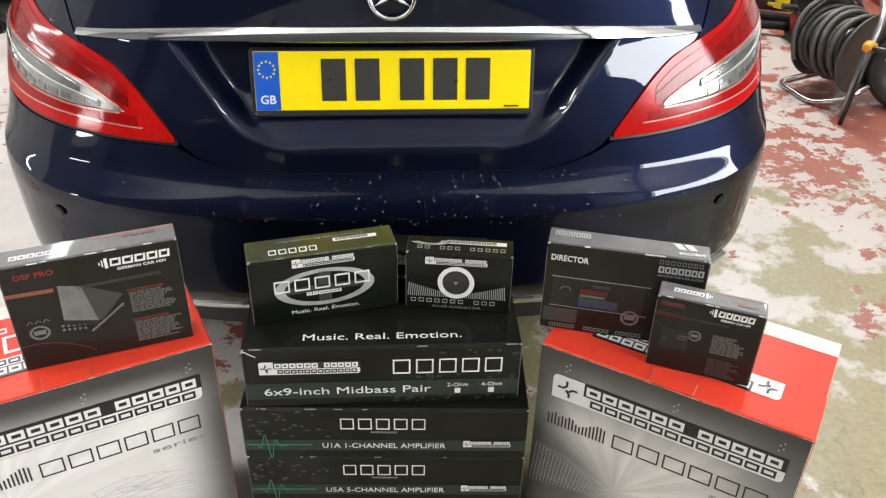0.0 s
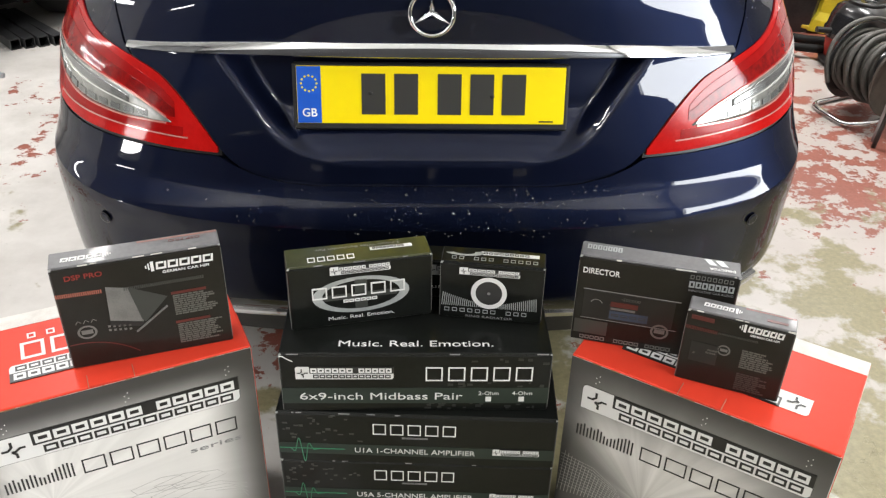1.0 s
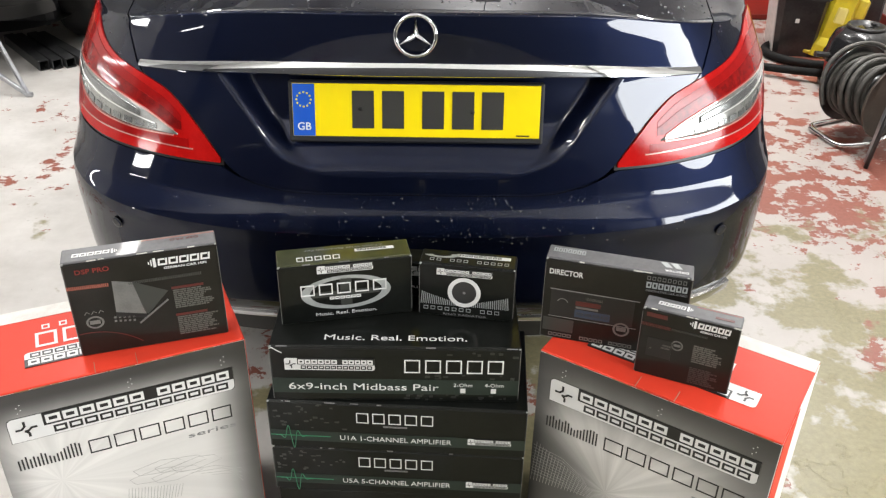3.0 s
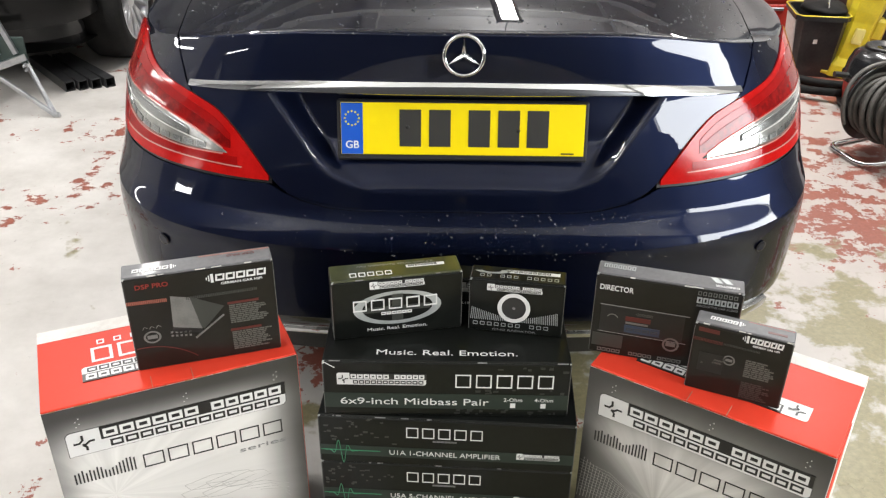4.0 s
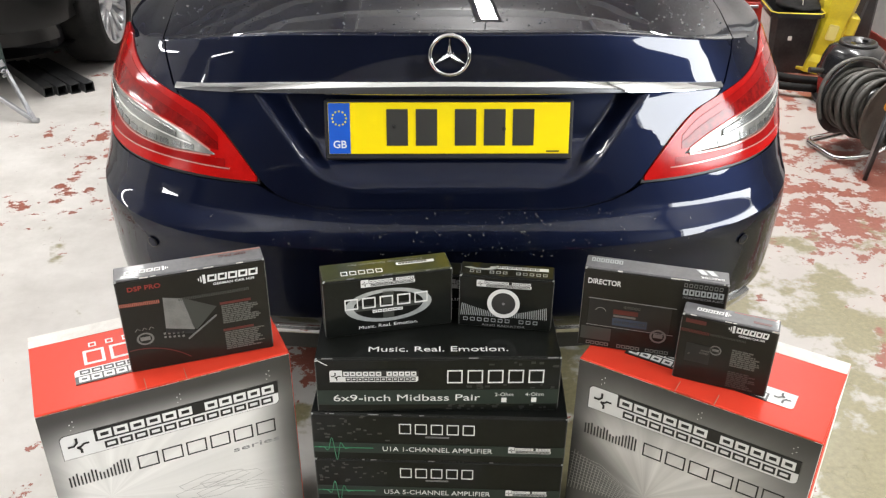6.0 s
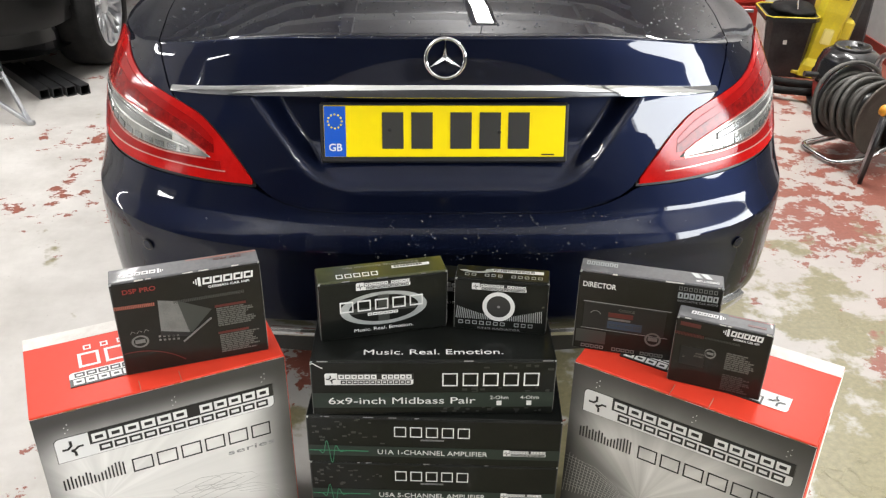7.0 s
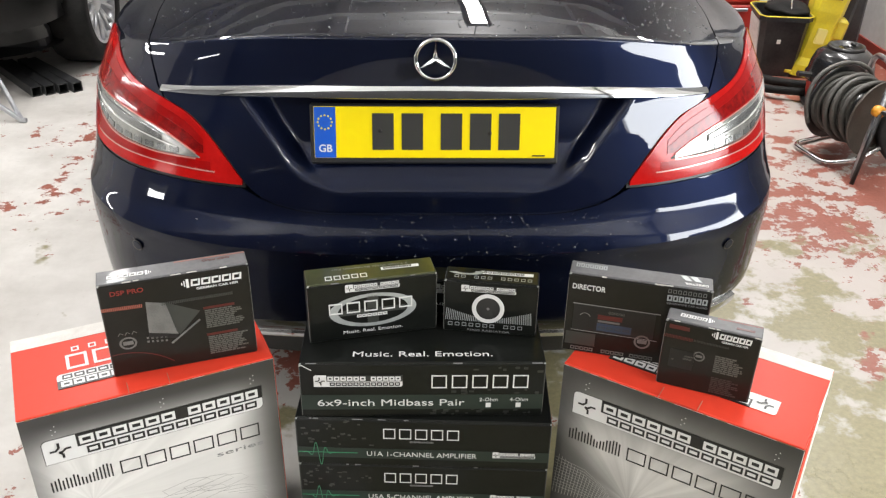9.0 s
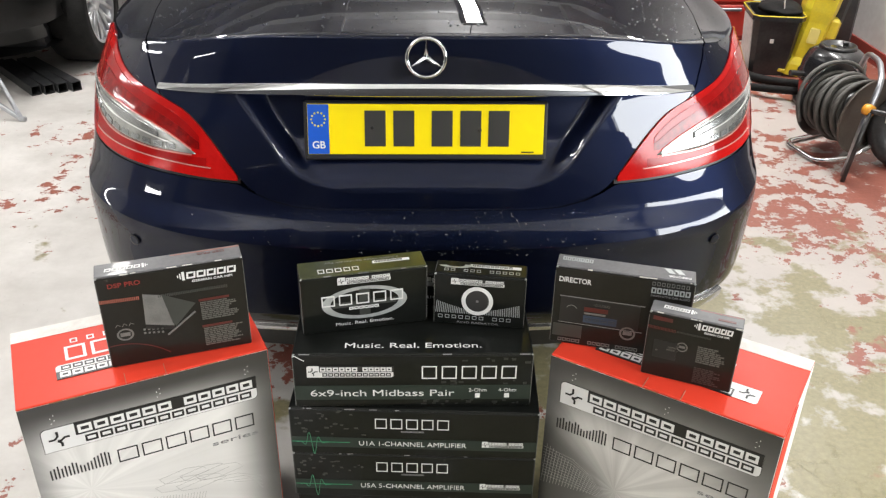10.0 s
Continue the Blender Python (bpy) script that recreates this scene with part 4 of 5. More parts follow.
for key, seed in (("sub_a", 1), ("sub_b", 2)):
    f, up = Face(key), Face(key, turned=True)
    f.rects("printed_front", [(0.001, 0.001, f.w - 0.001, f.h - 0.004)], front_print(key == "sub_a"), 1, "grey gradient print")
    f.maker(0.029, 0.446, 0.43, 0.5)
    heights = (0.024, 0.026, 0.030, 0.022, 0.027, 0.024, 0.030, 0.027, 0.019, 0.016, 0.020, 0.022, 0.028, 0.030, 0.034, 0.034, 0.031)
    for k, q in enumerate(heights):
        f.rects("level_bar", [(0.027 + k * 0.0066, 0.379, 0.027 + k * 0.0066 + 0.0030, 0.379 + q)], INK, 2)
    f.frames("name_block", 0.150, 0.3775, 0.425, 0.410, 6, 0.0028, INK, 2, 0.16)
    f.words("series_word", "series", 0.376, 0.352, 0.0125, INK_GREY, 2, 0.094)
    if key == "sub_a":
        slabs = [[(a, b), (a + 0.055, b + 0.010), (a + 0.085, b + 0.004), (a + 0.100, b - 0.012), (a + 0.045, b - 0.022), (a + 0.010, b - 0.016), (a, b)] for a, b in ((0.215, 0.305), (0.255, 0.298), (0.285, 0.288), (0.205, 0.285), (0.245, 0.274))]
        tagged(f.stroke("wire_sketch", slabs, 0.0009, INK_SKETCH, 2, "pale line drawing"), kind="stuff")
        tagged(f.stroke("wire_sketch", [[(0.19 + 0.012 * k, 0.205), (0.20 + 0.012 * k, 0.262 - 0.003 * k), (0.206 + 0.012 * k, 0.262 - 0.003 * k), (0.197 + 0.012 * k, 0.205)] for k in range(9)] + [[(0.30 + 0.02 * k, 0.27 - 0.01 * k), (0.37 + 0.012 * k, 0.262 - 0.012 * k), (0.42, 0.235 - 0.012 * k)] for k in range(4)], 0.0009, INK_SKETCH, 2), kind="stuff")
    else:
        # woven cone in the lower corner
        mesh_lines = [[(0.004 + 0.007 * k, 0.215 + 0.0012 * k), (0.012 + 0.0072 * k, 0.325 - 0.0035 * k)] for k in range(20)] + [[(0.004, 0.235 + 0.008 * k), (0.07, 0.238 + 0.0072 * k), (0.15 - 0.003 * k, 0.236 + 0.0045 * k)] for k in range(11)]
        tagged(f.stroke("woven_cone", mesh_lines, 0.0011, INK_SKETCH, 2, "pale woven mesh print"), kind="stuff")
    for u in (0.05, 0.24, 0.41):
        f.rects("print_dot", [(u + 0.006 * (k % 2), 0.51 + 0.006 * k, u + 0.006 * (k % 2) + 0.0018, 0.5115 + 0.006 * k) for k in range(4)], INK_WHITE, 2)
    # top: white band along the back, upside-down maker's plate and blocks
    up.rects("white_band", [(0.001, 0.001, up.w - 0.001, 0.040)], CARD_WHITE, 1)
    up.maker(0.065, up.d - 0.105, 0.385, up.d - 0.06, False)
    up.frames("name_block", 0.13, up.d - 0.165, 0.375, up.d - 0.118, 5, 0.006, INK_WHITE, 1, 0.2)
    up.frames("name_block", 0.18, up.d - 0.19, 0.37, up.d - 0.175, 6, 0.003, INK_WHITE, 1, 0.55)
    part("tuck_tab", box_bm(0.072, 0.030, 0.0022, (-up.w / 2 + 0.228, -up.d / 2 + 0.0145, up.h + 0.0011), 0.0008), CARD_RED, up.ob)
    part("tuck_edge", box_bm(0.0012, 0.031, 0.003, (-up.w / 2 + 0.1915, -up.d / 2 + 0.0145, up.h + 0.001), 0), CARD_FOLD, up.ob)
    part("tuck_edge", box_bm(0.0012, 0.031, 0.003, (-up.w / 2 + 0.2645, -up.d / 2 + 0.0145, up.h + 0.001), 0), CARD_FOLD, up.ob)
    worn(f, f.w, f.h - 0.003, seed, 18, KRAFT)
    # red flank
    part("side_panel", box_bm(0.0012, f.d * 0.42, f.h - 0.01, (f.w / 2 + 0.0006, -f.d * 0.28, f.h / 2)), CARD_RED, f.ob)

f, up = Face("mid"), Face("mid", top=True)
f.rects("green_band", [(0.001, 0.019, f.w - 0.001, 0.055)], INK_DKGREEN, 1)
f.maker(0.027, 0.076, 0.198, 0.104)
f.frames("name_block", 0.254, 0.071, 0.452, 0.1025, 5, 0.0026, INK_WHITE, 1, 0.24)
f.words("title", "6x9-inch Midbass Pair", 0.175, 0.0285, 0.0165, INK_WHITE, 2, 0.288)
f.words("option", "2-Ohm", 0.3665, 0.039, 0.0088, INK_WHITE, 2, 0.036)
f.words("option", "4-Ohm", 0.4265, 0.039, 0.0088, INK_WHITE, 2, 0.036)
f.rects("tick_box", [(0.3615, 0.0235, 0.3715, 0.0345)], INK_WHITE, 2)
f.rects("tick_box", [(0.4205, 0.0235, 0.4305, 0.0345)], INK_WHITE, 2)
up.words("slogan", "Music. Real. Emotion.", 0.237, 0.019, 0.0165, INK_WHITE, 1, 0.270)
rnd = random.Random(31)
f.rects("print_fleck", [(u, v, u + rnd.uniform(0.004, 0.012), v + rnd.uniform(0.002, 0.006)) for u, v in ((rnd.uniform(0.25, 0.46), rnd.choice((rnd.uniform(0.004, 0.018), rnd.uniform(0.056, 0.069), rnd.uniform(0.105, 0.125)))) for _ in range(34))], INK_MOTTLE, 1)
f.stroke("torn_corner", [[(0.000, 0.126), (0.006, 0.128), (0.014, 0.122), (0.024, 0.116)]], 0.0022, INK_WHITE, 2, "torn pale corner")
worn(f, f.w, f.h - 0.001, 5, 3, INK_GREY)
for key, code, nm in (("amp_a", "U1A 1-CHANNEL AMPLIFIER", 7), ("amp_b", "U5A 5-CHANNEL AMPLIFIER", 8)):
    f = Face(key)
    f.rects("green_band", [(0.001, 0.020, f.w - 0.001, 0.046)], INK_DKGREEN, 1)
    f.frames("name_block", 0.175, 0.073, 0.334, 0.099, 5, 0.0021, INK_WHITE, 1, 0.24)
    f.frames("series_word", 0.228, 0.064, 0.276, 0.0675, 6, 0.0009, INK_GREY, 1, 0.1)
    f.words("title", code, 0.2515, 0.027, 0.0125, INK_WHITE, 2, 0.222)
    f.maker(0.395, 0.030, 0.481, 0.046, False)
    f.rects("pulse_line", [(0.002, 0.0325, 0.122, 0.0345)], INK_GREEN, 2)
    wave = [(0.012 + 0.066 * t, 0.0335 + 0.034 * math.sin(2 * math.pi * 3.2 * t) * math.exp(-((t - 0.5) / 0.2) ** 2)) for t in np.linspace(0, 1, 70)]
    part("pulse", tube_bm([f.m @ Vector((u, v, 0.0018)) for u, v in wave], 0.0008, 6), INK_GREEN, f.ob, "green pulse line")
    rnd = random.Random(nm)
    f.rects("print_fleck", [(u, v, u + rnd.uniform(0.004, 0.010), v + rnd.uniform(0.002, 0.005)) for u, v in ((rnd.uniform(0.005, 0.15), rnd.uniform(0.05, 0.115)) for _ in range(26))], INK_FLECK, 1)
    worn(f, f.w, f.h - 0.001, nm, 6, INK_GREY)

f, up = Face("u3"), Face("u3", turned=True)
f.maker(0.073, 0.110, 0.179, 0.127)
f.disc("oval", 0.126, 0.064, 0.086, 0.038, INK_SILVER, 1, 0.80, "silver speaker ring print")
f.rects("speaker_spoke", [(0.115, 0.034, 0.137, 0.096), (0.06, 0.056, 0.19, 0.068)], INK_FLECK, 1)
f.frames("name_block", 0.040, 0.062, 0.212, 0.086, 5, 0.0024, INK_WHITE, 3, 0.24)
f.frames("series_word", 0.094, 0.050, 0.155, 0.056, 6, 0.0016, INK_WHITE, 3, 0.12)
f.words("slogan", "Music. Real. Emotion.", 0.125, 0.014, 0.0075, INK_WHITE, 1, 0.118)
up.frames("name_block", 0.135, 0.036, 0.22, 0.050, 5, 0.0018, INK_WHITE, 1, 0.24)
up.rects("logo_plate", [(0.03, 0.022, 0.105, 0.031)], INK_WHITE, 1)
up.frames("logo_block", 0.045, 0.024, 0.102, 0.029, 9, 0.0012, INK, 2, 0.2)
up.words("title", "3.7-inch Wide Bandwidth Pair", 0.125, 0.012, 0.006, INK_GREY, 1, 0.15)
worn(f, f.w, f.h - 0.001, 11, 4, INK_GREY)
for key in ("ring", "ring_b"):
    f, up = Face(key), Face(key, turned=True)
    if key == "ring_b":
        f.maker(0.010, 0.052, 0.141, 0.074)
        f.words("kind_word", "RING RADIATOR", 0.09, 0.022, 0.006, INK_WHITE, 1, 0.15)
        continue
    f.maker(0.034, 0.097, 0.141, 0.112)
    tagged(f.stroke("dot_field", [[(0.004 + 0.0037 * k, 0.0275), (0.0065 + 0.0036 * k, 0.034 + 0.022 * (abs(k - 23) / 23) ** 1.3)] for k in range(47)], 0.0016, INK_SILVER, 1, "pale fan of fine lines"), kind="stuff")
    f.disc("ring_print", 0.088, 0.060, 0.032, 0.034, INK_WHITE, 2, 0.74, "white ring print")
    f.disc("ring_middle", 0.088, 0.060, 0.0235, 0.025, INK_DISC, 2)
    f.disc("ring_dot", 0.088, 0.060, 0.003, 0.003, INK_GREY, 3)
    f.frames("model_name", 0.009, 0.0145, 0.176, 0.0225, 12, 0.0012, INK_SILVER, 1, 0.35, (7, 11))
    f.words("kind_word", "RING RADIATOR", 0.09, 0.0045, 0.0045, INK_GREY, 1, 0.085)
    up.rects("logo_plate", [(0.012, 0.012, 0.115, 0.022)], INK_WHITE, 1)
    up.frames("logo_block", 0.03, 0.014, 0.112, 0.020, 9, 0.0014, INK, 2, 0.2)
    up.frames("model_name", 0.014, 0.032, 0.17, 0.041, 12, 0.0012, INK_SILVER, 1, 0.35, (5, 9))
    if key == "ring":
        up.disc("tape", 0.145, 0.018, 0.035, 0.012, INK_SILVER, 1, 0.55, "glossy clear tape", 20, 200)


def maker_word(f, u0, v0, u1, v1, mat, sub=None):
    """A slanted row of plain blocks after a pointed sign."""
    h = v1 - v0
    f.rects("logo_sign", [(u0, v0 + h * 0.35, u0 + h * 0.15, v0 + h * 0.7), (u0 + h * 0.3, v0 + h * 0.1, u0 + h * 0.45, v0 + h * 0.95), (u0 + h * 0.6, v0 - h * 0.15, u0 + h * 0.95, v1 + h * 0.15)], mat, 1)
    f.frames("logo_block", u0 + h * 1.15, v0, u1, v1, 5, h * 0.24, mat, 1, 0.12, slant=0.1)
    if sub:
        f.words("slogan", sub, (u0 + h * 1.15 + u1) / 2, v0 - h * 0.62, h * 0.36, mat, 1, (u1 - u0 - h * 1.15) * 0.8, bold=True)


f, up = Face("dsp"), Face("dsp", turned=True)
maker_word(f, 0.143, 0.172, 0.252, 0.186, INK_WHITE, "GERMAN CAR HIFI")
f.words("model", "DSP PRO", 0.0485, 0.1765, 0.0095, INK_RED, 1, 0.057, bold=True)
f.rects("tick_strip", [(0.001 + 0.0032 * k, 0.146 - 0.0001 * k, 0.0031 + 0.0032 * k, 0.153 - 0.0001 * k) for k in range(22)], INK_PINK, 1)
f.rects("tick_strip", [(0.104 + 0.0032 * k, 0.141, 0.1061 + 0.0032 * k, 0.147) for k in range(40)], INK_FLECK, 1)
f.poly("device_side", [(0.110, 0.147), (0.169, 0.117), (0.128, 0.0725), (0.1225, 0.080)], INK_FLECK)
f.poly("device_lid", [(0.077, 0.154), (0.110, 0.146), (0.125, 0.0740), (0.0737, 0.087)], INK_SOFT, 1, "grey picture of a flat device")
f.poly("device_edge", [(0.0737, 0.0865), (0.125, 0.0735), (0.127, 0.064), (0.072, 0.077)], INK_PANEL)
f.stroke("cable_loop", [[(0.020 + 0.012 * k, 0.090), (0.024 + 0.012 * k, 0.096), (0.029 + 0.012 * k, 0.092)] for k in range(3)], 0.0014, INK_SOFT)
part("device_rail", tube_bm([f.m @ Vector((0.111, 0.056, 0.001)), f.m @ Vector((0.166, 0.098, 0.001))], 0.0018, 6), INK_SOFT, f.ob)
f.rects("socket_row", [(0.068 + 0.008 * k, 0.066 - 0.001 * k + 0.008 * j, 0.072 + 0.008 * k, 0.070 - 0.001 * k + 0.008 * j) for k in range(5) for j in (0, 1)], INK_SOFT, 1)
f.disc("seal", 0.035, 0.072, 0.0155, 0.0135, INK_SOFT, 1, 0.75)
f.rects("seal_bar", [(0.026, 0.068, 0.044, 0.076)], INK_SOFT, 1)
f.disc("red_arc", 0.02, -0.09, 0.135, 0.142, INK_DKRED, 1, 0.985, "", 48, 97)
for v0, v1, k in ((0.074, 0.116, 1), (0.014, 0.056, 2)):
    f.rects("heading_bar", [(0.175, v1 + 0.002, 0.232, v1 + 0.007)], INK_DKRED, 1)
    f.lines("small_print", 0.177, v0, 0.252, v1, 10, INK_DIM, k)
maker_word(up, 0.17, 0.022, 0.247, 0.033, INK_WHITE)
up.words("model", "DSP PRO", 0.055, 0.014, 0.0065, INK_DKRED, 1, 0.05, bold=True)
up.rects("tick_strip", [(0.002 + 0.0032 * k, 0.005, 0.0041 + 0.0032 * k, 0.009) for k in range(40)], INK_PINK, 1)
worn(f, f.w, f.h - 0.001, 21, 5)
f, up = Face("director"), Face("director", turned=True)
f.words("model", "DIRECTOR", 0.039, 0.146, 0.0115, INK_WHITE, 1, 0.062, bold=True)
f.rects("rule", [(0.013, 0.1125, 0.178, 0.1140), (0.013, 0.0515, 0.178, 0.0525)], INK_GREY, 1)
f.rects("device_panel", [(0.015, 0.0540, 0.17, 0.111)], INK_PANEL, 1, "dark picture of a control unit")
f.disc("dial", 0.038, 0.084, 0.011, 0.011, INK_GREY, 2, 0.86, "", 20, 160)
f.rects("screen_bar", [(0.062, 0.084, 0.109, 0.094)], INK_DKRED, 2)
f.rects("screen_bar", [(0.063, 0.0775, 0.105, 0.0815)], INK_SOFT, 2)
f.rects("screen_bar", [(0.062, 0.058, 0.128, 0.0745)], INK_BLUE, 2)
f.frames("screen_block", 0.066, 0.064, 0.127, 0.069, 4, 0.0012, INK_FLECK, 3, 0.2)
maker_word(f, 0.080, 0.0985, 0.112, 0.104, INK_SOFT)
f.disc("seal", 0.151, 0.046, 0.0155, 0.0155, INK_SOFT, 2, 0.75)
f.rects("seal_bar", [(0.142, 0.042, 0.160, 0.050)], INK_SOFT, 2)
f.frames("maker_line", 0.184, 0.1645, 0.256, 0.1725, 8, 0.0012, INK_SOFT, 1, 0.3)
f.frames("maker_line", 0.184, 0.1475, 0.258, 0.1600, 7, 0.0028, INK_SILVER, 1, 0.14)
f.words("slogan", "INNOVATIVE CAR AUDIO", 0.221, 0.1400, 0.0045, INK_GREY, 1, 0.073)
f.rects("grey_corner", [(0.004, 0.018, 0.062, 0.047)], INK_FLECK, 1)
for u0, n in ((0.016, 5), (0.076, 5), (0.131, 5)):
    f.frames("maker_line", u0, 0.006, u0 + 0.045, 0.0135, n, 0.0016, INK_SOFT, 1, 0.15)
up.frames("maker_line", 0.195, 0.010, 0.255, 0.024, 7, 0.0026, INK_SILVER, 1, 0.14)
up.words("model", "DIRECTOR", 0.030, 0.030, 0.0062, INK_WHITE, 1, 0.042, bold=True)
up.rects("chevron", [(0.030, 0.006, 0.042, 0.022), (0.048, 0.006, 0.060, 0.022)], INK_SILVER, 1, slant=-0.6)
worn(f, f.w, f.h - 0.001, 22, 5)
f, up = Face("small"), Face("small", turned=True)
maker_word(f, 0.083, 0.127, 0.152, 0.1385, INK_WHITE, "GERMAN CAR HIFI")
f.rects("model_bar", [(0.008, 0.1285, 0.044, 0.1365)], INK_DKRED, 1)
f.rects("tick_strip", [(0.001 + 0.0026 * k, 0.108, 0.0026 + 0.0026 * k, 0.1145) for k in range(20)], INK_DKRED, 1)
f.rects("tick_strip", [(0.054 + 0.0026 * k, 0.1095, 0.0556 + 0.0026 * k, 0.1135) for k in range(24)], INK_FLECK, 1)
f.disc("seal", 0.068, 0.080, 0.0105, 0.0105, INK_SOFT, 1, 0.75)
f.rects("seal_bar", [(0.062, 0.0775, 0.074, 0.0825)], INK_SOFT, 1)
f.rects("device_part", [(0.040, 0.066, 0.056, 0.070), (0.042, 0.072, 0.058, 0.0755), (0.020, 0.060, 0.024, 0.064)], INK_SOFT, 1, slant=0.4)
f.rects("device_part", [(0.016, 0.045, 0.060, 0.085)], INK_PANEL, 1)
for v0, v1, k in ((0.052, 0.090, 3), (0.006, 0.042, 4)):
    f.lines("small_print", 0.096, v0, 0.148, v1, 9, INK_FLECK if k == 4 else INK_DIM, k)
maker_word(up, 0.085, 0.014, 0.145, 0.0245, INK_WHITE)
up.rects("model_bar", [(0.014, 0.022, 0.046, 0.028)], INK_DKRED, 1)
up.rects("tick_strip", [(0.003 + 0.0026 * k, 0.005, 0.0046 + 0.0026 * k, 0.008) for k in range(30)], INK_PINK, 1)
worn(f, f.w, f.h - 0.001, 23, 4)

for key in ("mid", "amp_a", "amp_b", "u3", "ring", "dsp", "director", "small"):
    f = Face(key)
    f.rects("edge_wear", [(0.0, 0.004, 0.0009, f.h * 0.93)], INK_SOFT, 1)
    f.rects("edge_wear", [(f.w - 0.0009, 0.01, f.w, f.h * 0.96)], INK_SOFT, 1)
    f.rects("corner_chip", [(0.0, f.h - 0.005, 0.004, f.h - 0.0005)], INK_SILVER, 1, slant=0.4)
    f.rects("corner_chip", [(f.w - 0.004, f.h - 0.004, f.w - 0.0005, f.h - 0.0005)], INK_SILVER, 1)


# ---- things standing round the car ----
def box_tube(length, side, m):
    """One length of square steel tube, hollow."""
    t = thing("steel_tube", "dark square steel tube lying on the floor", "tube", "square steel tubes", m)
    bm = bmesh.new()
    wall_t = 0.0035
    rings = []
    for r, y in ((side / 2, 0), (side / 2, length), (side / 2 - wall_t, length), (side / 2 - wall_t, 0)):
        rings.append([bm.verts.new((x * r, y, side / 2 + z * r)) for x, z in ((-1, -1), (1, -1), (1, 1), (-1, 1))])
    for a, b in zip(rings, rings[1:] + rings[:1]):
        for i in range(4):
            bm.faces.new((a[i], a[(i + 1) % 4], b[(i + 1) % 4], b[i]))
    part("tube_wall", bm, DARK_STEEL, t)
    return t


for k in range(4):
    box_tube(0.55, 0.050, pose(-1.925 + 0.060 * k + (0.004 if k == 3 else 0), 2.545 + 0.022 * k, 0.0005, 0, 0, 41 + (-1.5, 0.5, -0.5, 2)[k]))


def trestle():
    t = thing("folding_trestle", "folding metal work trestle with a green panel", "trestle")
    foot = Vector((-1.872, 2.189, 0.0))
    def bar(name, a, b, r=0.011, mat=STEEL):
        d = (Vector(b) - Vector(a))
        m = Matrix.Translation(a) @ d.to_track_quat("Z", "X").to_matrix().to_4x4()
        return part(name, box_bm(r * 2, r * 1.5, d.length, (0, 0, d.length / 2), 0.002, m=m), mat, t)
    bar("leg", foot + Vector((0, 0, 0.01)), (-2.17, 2.26, 0.205))
    bar("leg", foot + Vector((0, 0, 0.012)), (-2.01, 2.30, 0.245))
    part("foot", box_bm(0.035, 0.02, 0.022, (foot.x + 0.005, foot.y, 0.0115), 0.004), STEEL, t)
    bar("crossbar", (-2.30, 2.20, 0.165), (-1.985, 2.27, 0.272), 0.016)
    bar("upper_leg", (-2.02, 2.25, 0.29), (-2.13, 2.25, 0.60), 0.012)
    bar("upper_leg", (-2.10, 2.25, 0.28), (-2.30, 2.25, 0.56), 0.010)
    bar("back_leg", (-2.17, 2.26, 0.2), (-2.55, 2.05, 0.0), 0.011)
    part("green_panel", box_bm(0.16, 0.012, 0.13, (-2.06, 2.27, 0.30), 0.004), material("green painted metal", (0.025, 0.045, 0.04), 0.5, spots=(0.05, 0.07, 0.06), scale=20), t)
    for x, z in ((-1.99, 0.235), (-1.985, 0.215)):
        part("bolt", lathe_bm([(0.009, 0), (0.009, 0.02), (0.006, 0.03), (0, 0.03)], 8, m=pose(x, 2.26, z, 90)), STEEL, t)
    bm = box_bm(0.7, 0.10, 0.03, (-2.45, 2.25, 0.62), 0.004)
    part("top_beam", bm, KRAFT, t)


trestle()


